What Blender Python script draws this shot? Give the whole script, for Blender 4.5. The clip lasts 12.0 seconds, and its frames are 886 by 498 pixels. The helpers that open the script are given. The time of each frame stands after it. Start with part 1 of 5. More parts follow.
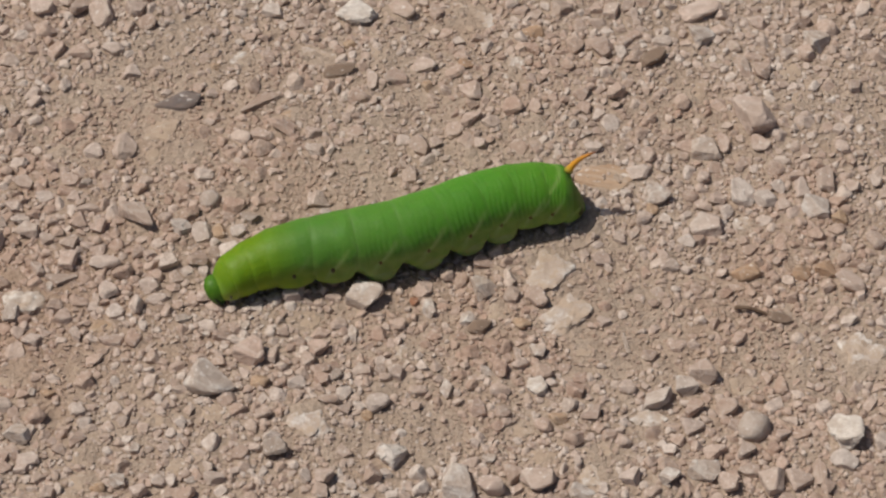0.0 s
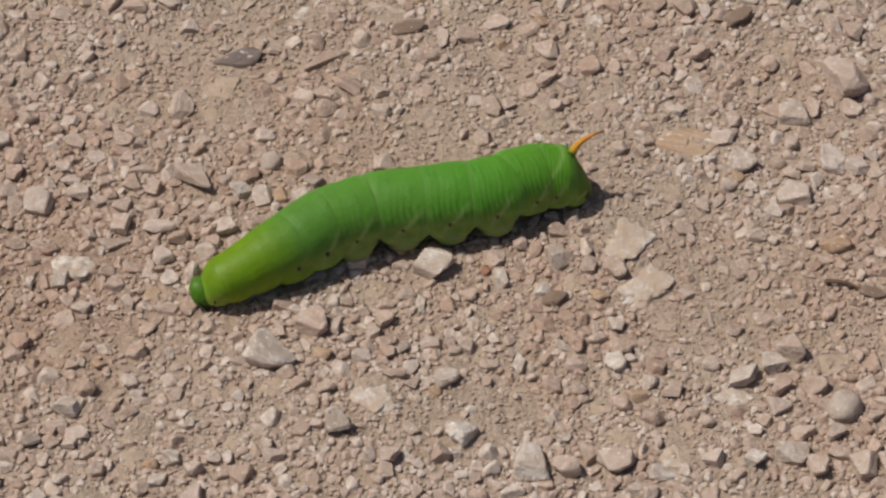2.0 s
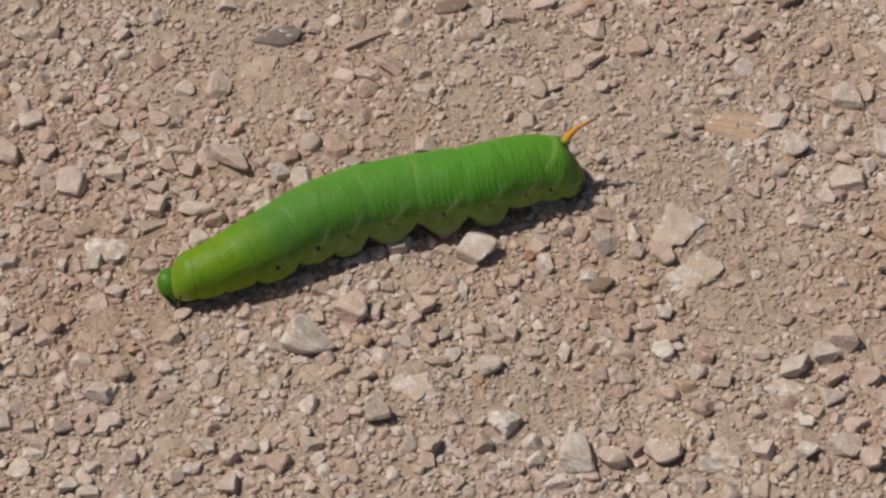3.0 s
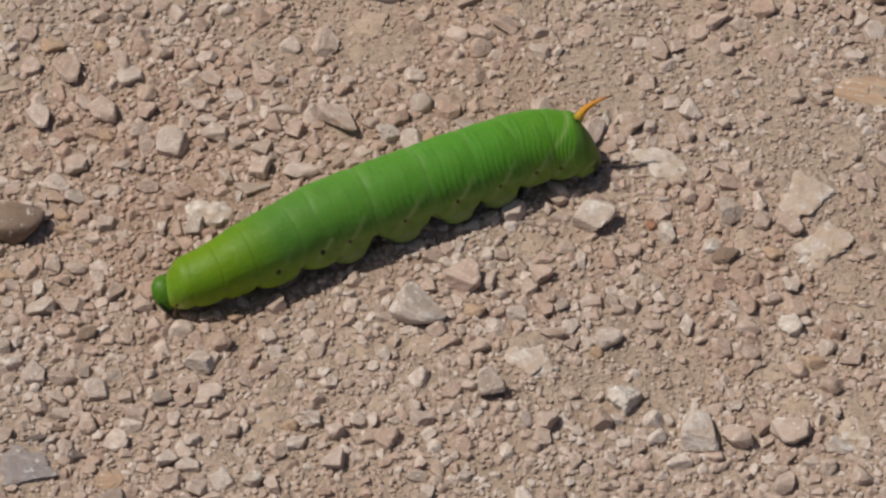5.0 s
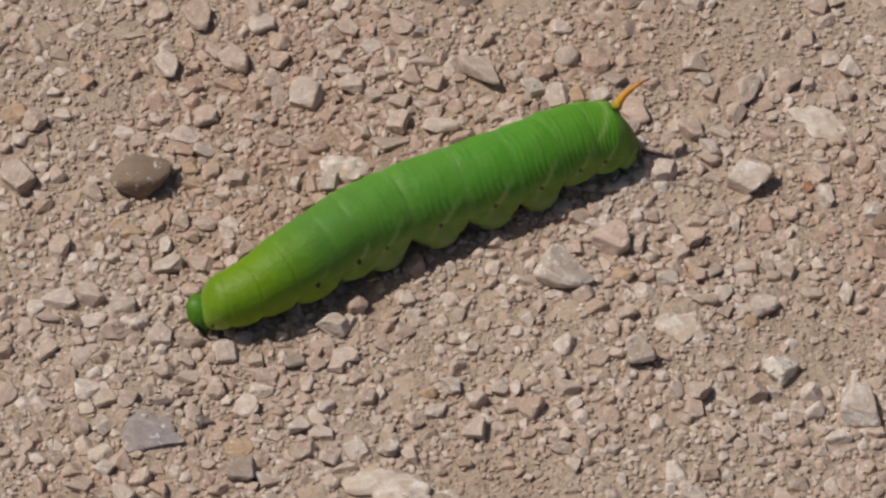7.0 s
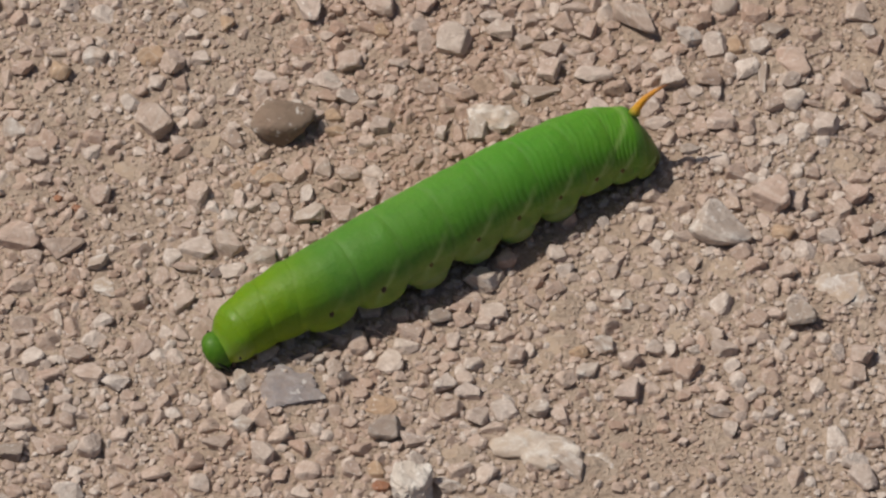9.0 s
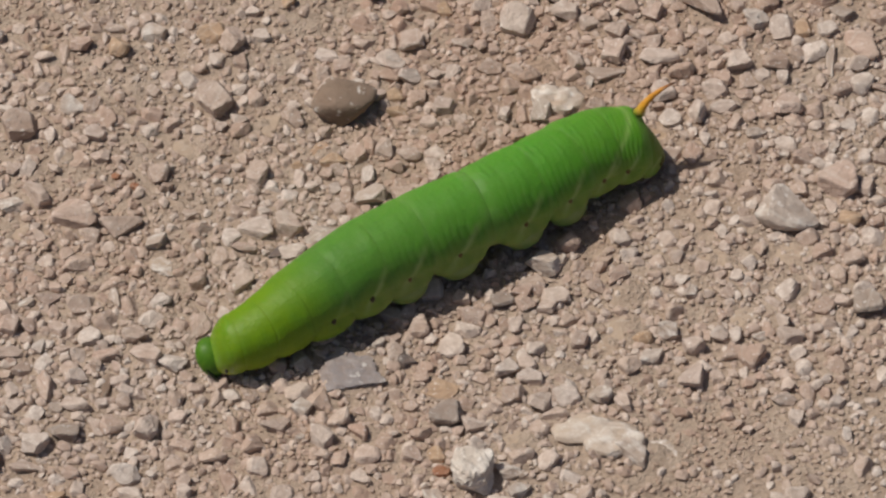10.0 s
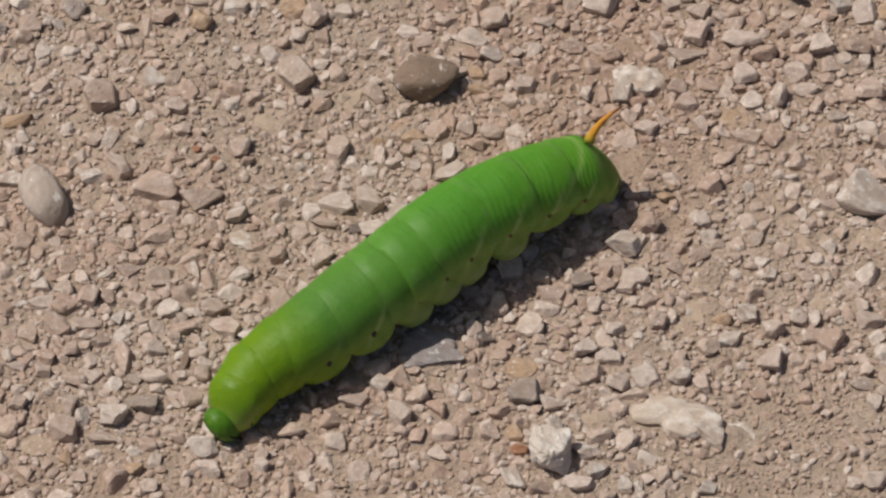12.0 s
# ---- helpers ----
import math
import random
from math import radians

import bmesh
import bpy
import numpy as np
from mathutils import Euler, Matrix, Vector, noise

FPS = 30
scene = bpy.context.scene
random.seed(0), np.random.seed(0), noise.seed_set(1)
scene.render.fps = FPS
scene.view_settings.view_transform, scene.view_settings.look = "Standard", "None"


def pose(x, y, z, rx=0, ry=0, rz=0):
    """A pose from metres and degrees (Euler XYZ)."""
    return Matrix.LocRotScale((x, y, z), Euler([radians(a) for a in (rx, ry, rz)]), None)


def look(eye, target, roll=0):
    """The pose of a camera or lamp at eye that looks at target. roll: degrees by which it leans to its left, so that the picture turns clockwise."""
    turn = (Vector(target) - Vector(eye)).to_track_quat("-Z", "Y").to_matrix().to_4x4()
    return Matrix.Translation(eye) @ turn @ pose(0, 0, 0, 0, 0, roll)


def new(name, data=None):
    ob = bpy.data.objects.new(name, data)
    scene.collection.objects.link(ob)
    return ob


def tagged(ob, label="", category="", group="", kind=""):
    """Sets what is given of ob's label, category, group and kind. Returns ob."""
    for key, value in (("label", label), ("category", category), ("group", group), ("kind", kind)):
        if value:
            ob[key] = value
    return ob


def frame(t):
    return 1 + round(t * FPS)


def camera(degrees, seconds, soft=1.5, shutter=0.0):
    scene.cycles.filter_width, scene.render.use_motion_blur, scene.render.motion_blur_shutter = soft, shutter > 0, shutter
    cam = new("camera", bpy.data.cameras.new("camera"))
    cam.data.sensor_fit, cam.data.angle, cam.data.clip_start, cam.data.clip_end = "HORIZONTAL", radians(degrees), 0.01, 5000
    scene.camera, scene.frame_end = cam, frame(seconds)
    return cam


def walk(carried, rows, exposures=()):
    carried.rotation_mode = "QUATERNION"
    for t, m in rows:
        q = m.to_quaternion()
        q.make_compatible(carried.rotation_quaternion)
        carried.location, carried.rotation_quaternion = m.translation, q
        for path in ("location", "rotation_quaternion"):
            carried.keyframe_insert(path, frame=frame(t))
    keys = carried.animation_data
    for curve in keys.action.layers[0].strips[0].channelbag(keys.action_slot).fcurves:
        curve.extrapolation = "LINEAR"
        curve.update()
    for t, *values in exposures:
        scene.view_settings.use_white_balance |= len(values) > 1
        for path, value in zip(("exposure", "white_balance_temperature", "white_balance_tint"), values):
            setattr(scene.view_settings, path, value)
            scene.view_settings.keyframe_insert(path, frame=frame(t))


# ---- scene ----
# The camera: a long lens held about three quarters of a metre from the ground.
cam = camera(12.0, 12.0, soft=2.45)
# seconds, x, y, z, yaw, pitch, roll (leaning left)
PATH = [
    (0, 0.00000, -0.48906, 0.58284, -0.000, -50.000, 0.000),
    (0.5, -0.00102, -0.48284, 0.57483, 0.227, -50.075, -0.055),
    (1, -0.00249, -0.47676, 0.56676, 0.465, -50.149, -0.105),
    (1.5, -0.00365, -0.47074, 0.55874, 0.706, -50.217, -0.147),
    (2, -0.00479, -0.46502, 0.55089, 0.959, -50.285, -0.179),
    (2.5, -0.00603, -0.45941, 0.54344, 1.220, -50.352, -0.202),
    (3, -0.00797, -0.45398, 0.53617, 1.497, -50.422, -0.227),
    (5, -0.01705, -0.43575, 0.51186, 2.827, -50.766, -0.566),
    (5.5, -0.01923, -0.43089, 0.50588, 3.262, -50.883, -0.710),
    (6, -0.02195, -0.42601, 0.49974, 3.717, -51.007, -0.865),
    (6.5, -0.02446, -0.42122, 0.49363, 4.178, -51.133, -1.030),
    (7, -0.02738, -0.41671, 0.48742, 4.649, -51.264, -1.205),
    (7.5, -0.03014, -0.41269, 0.48182, 5.122, -51.395, -1.378),
    (9.5, -0.04025, -0.40102, 0.46570, 6.960, -51.939, -1.836),
    (10, -0.04254, -0.39911, 0.46322, 7.289, -52.054, -1.780),
    (10.5, -0.04472, -0.39885, 0.46283, 7.601, -52.158, -1.695),
    (11, -0.04714, -0.40095, 0.46467, 7.891, -52.241, -1.597),
    (11.5, -0.04816, -0.40203, 0.46570, 8.106, -52.300, -1.539),
    (12, -0.04769, -0.39969, 0.46349, 8.247, -52.349, -1.531),
]
walk(cam, [(t, pose(x, y, z, 0, 0, yaw) @ pose(0, 0, 0, 90 + pitch) @ pose(0, 0, 0, 0, 0, roll)) for t, x, y, z, yaw, pitch, roll in PATH],
     exposures=[(0.0, -0.26, 6350, 9), (3.0, -0.25, 6340, 9), (7.0, -0.26, 6340, 9), (12.0, -0.20, 6330, 9)])

# World, sun and exposure: a clear midday sky, the sun high on the left.
SUN_FROM = Vector((-0.60, 0.10, 1.05)).normalized()
world = bpy.data.worlds.new("sky")
world.use_nodes = True
scene.world = world
sky = world.node_tree.nodes.new("ShaderNodeTexSky")
sky.sky_type, sky.sun_disc = "NISHITA", False
sky.dust_density, sky.air_density, sky.ozone_density = 3.0, 0.9, 0.3
sky.sun_elevation = math.asin(SUN_FROM.z)
sky.sun_rotation = math.atan2(SUN_FROM.x, SUN_FROM.y)
world.node_tree.links.new(sky.outputs[0], world.node_tree.nodes["Background"].inputs[0])
world.node_tree.nodes["Background"].inputs[1].default_value = 0.052
sun = new("sun", bpy.data.lights.new("sun", "SUN"))
sun.data.energy, sun.data.angle, sun.data.color = 3.95, radians(0.6), (1.0, 0.93, 0.82)
sun.matrix_world = look(SUN_FROM * 3, (0, 0, 0))

MM = 0.001


# ---- materials ----
class Nodes:
    """A short way to write a node material."""

    def __init__(self, name):
        self.mat = bpy.data.materials.new(name)
        self.mat.use_nodes = True
        self.tree = self.mat.node_tree
        self.out = self.tree.nodes["Principled BSDF"]

    def add(self, kind, **inputs):
        node = self.tree.nodes.new("ShaderNode" + kind)
        for key, value in inputs.items():
            self.put(node.inputs[int(key[1:]) if key[1:].isdigit() else key.replace("_", " ")], value)
        return node

    def put(self, socket, value):
        if isinstance(value, bpy.types.NodeSocket):
            self.tree.links.new(value, socket)
        else:
            socket.default_value = value

    def set(self, **inputs):
        for key, value in inputs.items():
            self.put(self.out.inputs[key.replace("_", " ")], value)

    def coords(self):
        return self.add("TexCoord").outputs["Object"]

    def noise(self, vector, scale, detail=4.0, rough=0.55):
        n = self.add("TexNoise", Vector=vector, Scale=scale, Detail=detail, Roughness=rough)
        return n.outputs[0]

    def ramp(self, value, *stops):
        r = self.add("ValToRGB", i0=value)
        els = r.color_ramp.elements
        while len(els) < len(stops):
            els.new(0.5)
        for el, (at, colour) in zip(els, stops):
            el.position = at
            el.color = (*colour, 1) if len(colour) == 3 else colour
        return r.outputs[0]

    def grey(self, value, lo, hi, a=0.0, b=1.0):
        r = self.add("MapRange", Value=value, i1=lo, i2=hi, i3=a, i4=b)
        return r.outputs[0]

    def math(self, op, a, b=0.0):
        m = self.add("Math", i0=a, i1=b)
        m.operation = op
        return m.outputs[0]

    def mix(self, fac, a, b, blend="MIX"):
        m = self.tree.nodes.new("ShaderNodeMix")
        m.data_type, m.blend_type = "RGBA", blend
        self.put(m.inputs[0], fac)
        for socket, v in ((m.inputs[6], a), (m.inputs[7], b)):
            self.put(socket, (*v, 1) if isinstance(v, tuple) and len(v) == 3 else v)
        return m.outputs[2]

    def bump(self, height, distance, strength=1.0, normal=None):
        b = self.add("Bump", Height=height, Distance=distance, Strength=strength)
        if normal is not None:
            self.put(b.inputs["Normal"], normal)
        return b.outputs[0]


def reddish(n, at, col):
    """Redder earth and gravel in one uneven patch of the track."""
    far = n.add("VectorMath", i0=at, i1=(-0.072, -0.013, 0.0))
    far.operation = "DISTANCE"
    d = n.math("ADD", far.outputs["Value"], n.math("MULTIPLY", n.math("SUBTRACT", n.noise(at, 70, 3), 0.5), 0.05))
    return n.mix(n.grey(d, 0.006, 0.034, 0.45, 0.0), col, (0.84, 0.70, 0.62), "MULTIPLY")


def stone_material(name, stops, spot=(0.62, 0.53, 0.46), per_island=False, veins=0.35, rough=0.88, patchy=(260, 0.45, 0.72, 0.55), dusty=0.0):
    """Dusty limestone: a colour of its own for every stone, blotches, grain and a chalky, pitted skin."""
    n = Nodes(name)
    at = n.add("NewGeometry").outputs["Position"] if per_island else n.coords()
    if per_island:
        rnd = n.add("NewGeometry").outputs["Random Per Island"]
        s = 1.0
    else:
        rnd = n.add("ObjectInfo").outputs["Random"]
        s = 0.0035  # the shared stones are one unit wide
    shift = n.add("VectorMath", i0=at, i1=n.add("CombineXYZ", X=n.math("MULTIPLY", rnd, 7.0 * (0.1 if per_island else 30)), Y=rnd).outputs[0])
    v = shift.outputs[0]
    base = n.ramp(rnd, *stops)
    blot = n.noise(v, patchy[0] * s, 3)
    mid = n.noise(v, 820 * s, 4, 0.6)
    grain = n.noise(v, 2600 * s, 4, 0.7)
    col = n.mix(n.grey(blot, patchy[1], patchy[2], 0, patchy[3]), base, spot)
    col = n.mix(n.grey(mid, 0.38, 0.62, 0.60, 0.0), col, n.mix(0.6, col, (0.27, 0.18, 0.13)))
    col = n.mix(n.grey(mid, 0.58, 0.72, 0.0, 0.45), col, n.mix(0.5, col, (0.74, 0.66, 0.59)))
    col = n.mix(n.grey(grain, 0.35, 0.70, 0.45, 0.0), col, n.mix(0.55, col, (0.30, 0.205, 0.15)))
    fleck = n.noise(v, 1500 * s, 2, 0.5)
    col = n.mix(n.grey(fleck, 0.64, 0.72, 0.0, 0.55), col, (0.84, 0.79, 0.75))
    crack = n.add("TexVoronoi", Vector=v, Scale=220 * s)
    crack.feature = "DISTANCE_TO_EDGE"
    col = n.mix(n.grey(crack.outputs[0], 0.0, 0.035, veins * 0.5, 0), col, (0.72, 0.68, 0.62))
    edge = n.add("NewGeometry").outputs["Pointiness"]
    col = n.mix(n.grey(edge, 0.52, 0.62, 0.0, 0.25), col, n.mix(0.5, col, (0.80, 0.72, 0.64)))
    if per_island:  # the gravel is pinker in some places than in others
        broad = n.noise(at, 24, 2)
        col = n.mix(n.grey(broad, 0.42, 0.62, 0.0, 0.55), col, (0.93, 0.82, 0.75), "MULTIPLY")
        col = reddish(n, at, col)
    if dusty:  # earth trodden over it in patches
        veil = n.noise(n.add("NewGeometry").outputs["Position"], 420, 5, 0.7)
        col = n.mix(n.grey(veil, 0.43, 0.56, dusty, 0.0), col, (0.47, 0.355, 0.265))
    n.set(Base_Color=col, Roughness=rough)
    n.out.inputs["Specular IOR Level"].default_value = 0.25
    h = n.math("ADD", n.math("MULTIPLY", grain, 0.45), n.math("ADD", blot, n.math("MULTIPLY", mid, 0.9)))
    n.set(Normal=n.bump(h, 0.0008, 0.6))
    return n.mat


BEIGE = [(0.0, (0.45, 0.33, 0.27)), (0.18, (0.60, 0.475, 0.405)), (0.36, (0.50, 0.36, 0.295)), (0.52, (0.69, 0.575, 0.51)),
         (0.66, (0.43, 0.31, 0.25)), (0.82, (0.72, 0.63, 0.57)), (1.0, (0.55, 0.395, 0.325))]
M_PEBBLE = stone_material("limestone", BEIGE)
M_PALE_FLAT = stone_material("trodden_pale_limestone", [(0, (0.57, 0.475, 0.41)), (0.5, (0.53, 0.435, 0.37)), (1, (0.62, 0.54, 0.485))], (0.84, 0.80, 0.76), veins=1.0, patchy=(700, 0.48, 0.60, 0.85), dusty=0.8)
M_PALE = stone_material("pale_limestone", [(0, (0.57, 0.475, 0.41)), (0.5, (0.53, 0.435, 0.37)), (1, (0.62, 0.54, 0.485))], (0.80, 0.76, 0.72), veins=0.7, patchy=(560, 0.50, 0.66, 0.75))
M_WHITE = stone_material("white_calcite", [(0, (0.62, 0.54, 0.47)), (1, (0.70, 0.63, 0.56))], (0.84, 0.79, 0.74), veins=0.6, patchy=(430, 0.42, 0.60, 0.95))
M_CALCITE = stone_material("dusty_calcite", [(0, (0.58, 0.49, 0.42)), (1, (0.66, 0.58, 0.51))], (0.80, 0.74, 0.68), veins=0.8, patchy=(620, 0.44, 0.62, 0.9), dusty=0.6)
M_FLAT = stone_material("embedded_limestone", [(0, (0.50, 0.385, 0.295)), (0.5, (0.47, 0.36, 0.275)), (1, (0.53, 0.42, 0.33))], (0.50, 0.40, 0.31), dusty=0.8)
M_TAN = stone_material("tan_sandstone", [(0, (0.47, 0.31, 0.19)), (0.5, (0.52, 0.36, 0.24)), (1, (0.46, 0.29, 0.18))], (0.54, 0.41, 0.29))
M_BROWN = stone_material("brown_stone", [(0, (0.20, 0.145, 0.11)), (1, (0.24, 0.17, 0.125))], (0.26, 0.20, 0.15), veins=0.0, rough=0.75)
M_SLATE = stone_material("slate", [(0, (0.105, 0.09, 0.092)), (1, (0.14, 0.12, 0.12))], (0.13, 0.115, 0.115), veins=0.0, rough=0.6)
M_GREY = stone_material("grey_stone", [(0, (0.34, 0.28, 0.245)), (1, (0.41, 0.34, 0.29))], (0.42, 0.36, 0.32))
M_WORN = stone_material("worn_limestone", [(0, (0.45, 0.37, 0.32)), (1, (0.51, 0.43, 0.375))], (0.60, 0.53, 0.48))
M_CONCRETE = stone_material("grey_concrete", [(0, (0.265, 0.245, 0.255)), (1, (0.30, 0.28, 0.29))], (0.42, 0.39, 0.40), veins=0.2, patchy=(900, 0.5, 0.62, 0.6))
M_RUSSET = stone_material("russet_crumb", [(0, (0.36, 0.14, 0.07)), (1, (0.42, 0.18, 0.09))], (0.4, 0.2, 0.12), veins=0.0)
M_GRAVEL = stone_material("gravel", BEIGE[:-1] + [(1.0, (0.74, 0.65, 0.59))], (0.59, 0.485, 0.41), True)
M_GRIT = stone_material("grit", [(0, (0.50, 0.375, 0.295)), (0.5, (0.44, 0.32, 0.245)), (1, (0.62, 0.50, 0.42))], (0.55, 0.44, 0.36), True)


def dust_material():
    n = Nodes("dusty_earth")  # tan, redder here and greyer there
    p = n.add("NewGeometry").outputs["Position"]
    broad, mid, fine = n.noise(p, 28, 3), n.noise(p, 230, 5, 0.6), n.noise(p, 1500, 5, 0.7)
    col = n.ramp(broad, (0.3, (0.47, 0.355, 0.275)), (0.5, (0.53, 0.415, 0.33)), (0.7, (0.48, 0.35, 0.27)))
    col = n.mix(n.grey(mid, 0.4, 0.7, 0, 0.6), col, (0.59, 0.48, 0.395))
    col = n.mix(n.grey(fine, 0.3, 0.62, 0.55, 0), col, (0.27, 0.19, 0.13))
    col = reddish(n, p, col)
    cells = n.add("TexVoronoi", Vector=p, Scale=420)
    n.set(Base_Color=col, Roughness=0.95)
    n.out.inputs["Specular IOR Level"].default_value = 0.15
    h = n.math("ADD", n.math("MULTIPLY", mid, 1.4), n.math("ADD", n.math("MULTIPLY", fine, 0.7), n.math("MULTIPLY", cells.outputs[0], -0.8)))
    n.set(Normal=n.bump(h, 0.0011, 0.9))
    return n.mat


M_DUST = dust_material()


def skin_material():
    """The caterpillar's skin. 'along' runs from the head (0) to the tail (1), 'ring' along one segment (-1 to 1), 'side' is the height on the flank (-1 below, 1 on the back)."""
    n = Nodes("caterpillar_skin")
    def field(name):
        a = n.add("Attribute")
        a.attribute_name = name
        return a.outputs["Fac"]
    along, ring, side = field("along"), field("ring"), field("side")
    p = n.coords()
    blot = n.noise(p, 420, 3)
    fine = n.noise(p, 2600, 3, 0.6)
    col = n.ramp(along, (0.0, (0.20, 0.34, 0.04)), (0.027, (0.20, 0.34, 0.04)), (0.036, (0.134, 0.240, 0.003)), (0.14, (0.134, 0.244, 0.002)), (0.20, (0.116, 0.234, 0.010)),
                 (0.27, (0.086, 0.212, 0.026)), (0.42, (0.096, 0.242, 0.028)), (0.72, (0.084, 0.258, 0.020)), (0.95, (0.096, 0.252, 0.016)), (1.0, (0.118, 0.185, 0.014)))
    # paler yellow-green underside, its colour also raised for light glowing through shaded flanks
    belly_glow = n.ramp(along, (0.0, (0.25, 0.35, 0.008)), (0.22, (0.23, 0.34, 0.02)), (0.4, (0.25, 0.34, 0.08)), (1.0, (0.22, 0.33, 0.06)))
    low = n.grey(n.math("ADD", side, n.math("MULTIPLY", n.math("SUBTRACT", blot, 0.5), 0.6)), 0.30, -0.50, 0, 0.95)
    col = n.mix(low, col, belly_glow)
    # faint oblique pale streaks on the flanks and a pale bar at each fold
    slope = n.math("ADD", ring, n.math("MULTIPLY", side, -1.25))
    streak = n.math("MULTIPLY", n.grey(n.math("ABSOLUTE", n.math("SUBTRACT", slope, 0.15)), 0.02, 0.26, 1, 0), n.grey(n.math("ABSOLUTE", n.math("ADD", side, 0.05)), 0.25, 0.6, 1, 0))
    streak = n.math("MULTIPLY", streak, n.grey(along, 0.22, 0.34, 0, 0.8))
    col = n.mix(streak, col, (0.30, 0.42, 0.13))
    line = n.math("ABSOLUTE", n.math("SUBTRACT", n.math("SUBTRACT", along, 0.862), n.math("MULTIPLY", side, 0.075)))
    line = n.math("MULTIPLY", n.grey(line, 0.001, 0.010, 0.45, 0), n.grey(side, -0.45, -0.2, 0, 1))
    col = n.mix(line, col, (0.30, 0.42, 0.13))
    fold = n.math("MULTIPLY", n.grey(n.math("ABSOLUTE", ring), 0.86, 0.99, 0.0, 0.26), n.grey(blot, 0.38, 0.6, 0.1, 1))
    fold = n.math("MULTIPLY", fold, n.grey(along, 0.2, 0.42, 0.15, 1))
    col = n.mix(fold, col, (0.20, 0.36, 0.10))
    wander = n.noise(p, 260, 2)
    waves = n.add("Math", i0=n.math("ADD", n.math("MULTIPLY", ring, 23.0), n.math("MULTIPLY", wander, 9.0)))
    waves.operation = "SINE"
    rib = n.math("MULTIPLY", n.grey(waves.outputs[0], 0.45, 1.0, 0, 0.14), n.math("MULTIPLY", n.grey(side, -0.25, 0.25, 0.0, 1), n.grey(along, 0.36, 0.58, 0.0, 1)))
    rib = n.math("MULTIPLY", rib, n.grey(n.noise(p, 190, 2), 0.48, 0.62, 0, 1))
    col = n.mix(rib, col, (0.22, 0.42, 0.12))
    dots = n.add("TexVoronoi", Vector=p, Scale=1500)
    col = n.mix(n.grey(dots.outputs[0], 0.12, 0.24, 0.07, 0), col, (0.26, 0.42, 0.16))
    col = n.mix(n.grey(blot, 0.5, 0.75, 0, 0.25), col, (0.045, 0.16, 0.02))
    n.set(Base_Color=col, Roughness=n.math("ADD", n.grey(fine, 0.3, 0.7, -0.05, 0.07), n.grey(along, 0.046, 0.070, 0.13, 0.52)))
    n.set(Specular_IOR_Level=n.grey(along, 0.046, 0.070, 0.55, 0.24))
    n.set(Subsurface_Weight=n.grey(along, 0.18, 0.34, 0.30, 0.62))
    n.out.inputs["Subsurface Radius"].default_value = (0.5, 1.0, 0.25)
    n.out.inputs["Subsurface Scale"].default_value = 0.0020
    patchy = n.math("MULTIPLY", n.grey(n.noise(p, 190, 2), 0.46, 0.62, 0.03, 0.20), n.grey(along, 0.3, 0.58, 0.10, 1))
    h = n.math("ADD", n.math("MULTIPLY", waves.outputs[0], patchy), n.math("ADD", n.math("MULTIPLY", fine, 0.3), n.math("MULTIPLY", blot, 1.6)))
    n.set(Normal=n.bump(h, 0.00022, 0.6))
    return n.mat


def plain_material(name, colour, second, scale, rough, spec=0.4, sub=0.0):
    n = Nodes(name)
    p = n.coords()
    a = n.noise(p, scale, 4)
    n.set(Base_Color=n.mix(n.grey(a, 0.35, 0.7), colour, second), Roughness=rough)
    n.out.inputs["Specular IOR Level"].default_value = spec
    if sub:
        n.out.inputs["Subsurface Weight"].default_value = sub
        n.out.inputs["Subsurface Scale"].default_value = 0.0008
    n.set(Normal=n.bump(a, 0.0001, 0.5))
    return n.mat


def horn_material():
    n = Nodes("horn_orange")
    a = n.add("Attribute")
    a.attribute_name = "along"
    p = n.coords()
    warts = n.noise(p, 2400, 2)
    col = n.ramp(a.outputs["Fac"], (0.0, (0.14, 0.22, 0.02)), (0.13, (0.56, 0.32, 0.02)), (0.25, (0.64, 0.29, 0.012)), (0.72, (0.55, 0.22, 0.012)), (0.86, (0.22, 0.07, 0.015)), (1.0, (0.03, 0.016, 0.01)))
    col = n.mix(n.grey(warts, 0.5, 0.7, 0, 0.35), col, (0.30, 0.11, 0.01))
    n.set(Base_Color=col, Roughness=0.5, Normal=n.bump(warts, 0.00025, 0.8))
    return n.mat


M_SKIN = skin_material()
M_HORN = horn_material()
M_HEAD = plain_material("head_capsule", (0.052, 0.150, 0.006), (0.085, 0.195, 0.010), 1300, 0.5, 0.3)
# near-black colour standing in for the slit of shade beside the head
M_CHEEK_SHADE = plain_material("cheek_shade_black", (0.006, 0.012, 0.004), (0.012, 0.026, 0.006), 900, 0.4)
M_FOOT = plain_material("proleg_skin", (0.20, 0.30, 0.07), (0.26, 0.34, 0.11), 700, 0.5, 0.35, 0.2)
M_CLASPER = plain_material("clasper_skin", (0.10, 0.13, 0.015), (0.055, 0.045, 0.012), 500, 0.5, 0.3, 0.1)
M_CLAW = plain_material("dark_claw", (0.05, 0.03, 0.018), (0.10, 0.05, 0.025), 1500, 0.4)
M_SPIRACLE = plain_material("spiracle_brown", (0.022, 0.020, 0.007), (0.06, 0.038, 0.012), 1500, 0.5)
M_SPIRACLE_FAINT = plain_material("spiracle_tan", (0.09, 0.06, 0.014), (0.16, 0.11, 0.025), 1500, 0.5)
M_TWIG = plain_material("dry_twig", (0.10, 0.065, 0.045), (0.19, 0.13, 0.09), 900, 0.85, 0.2)


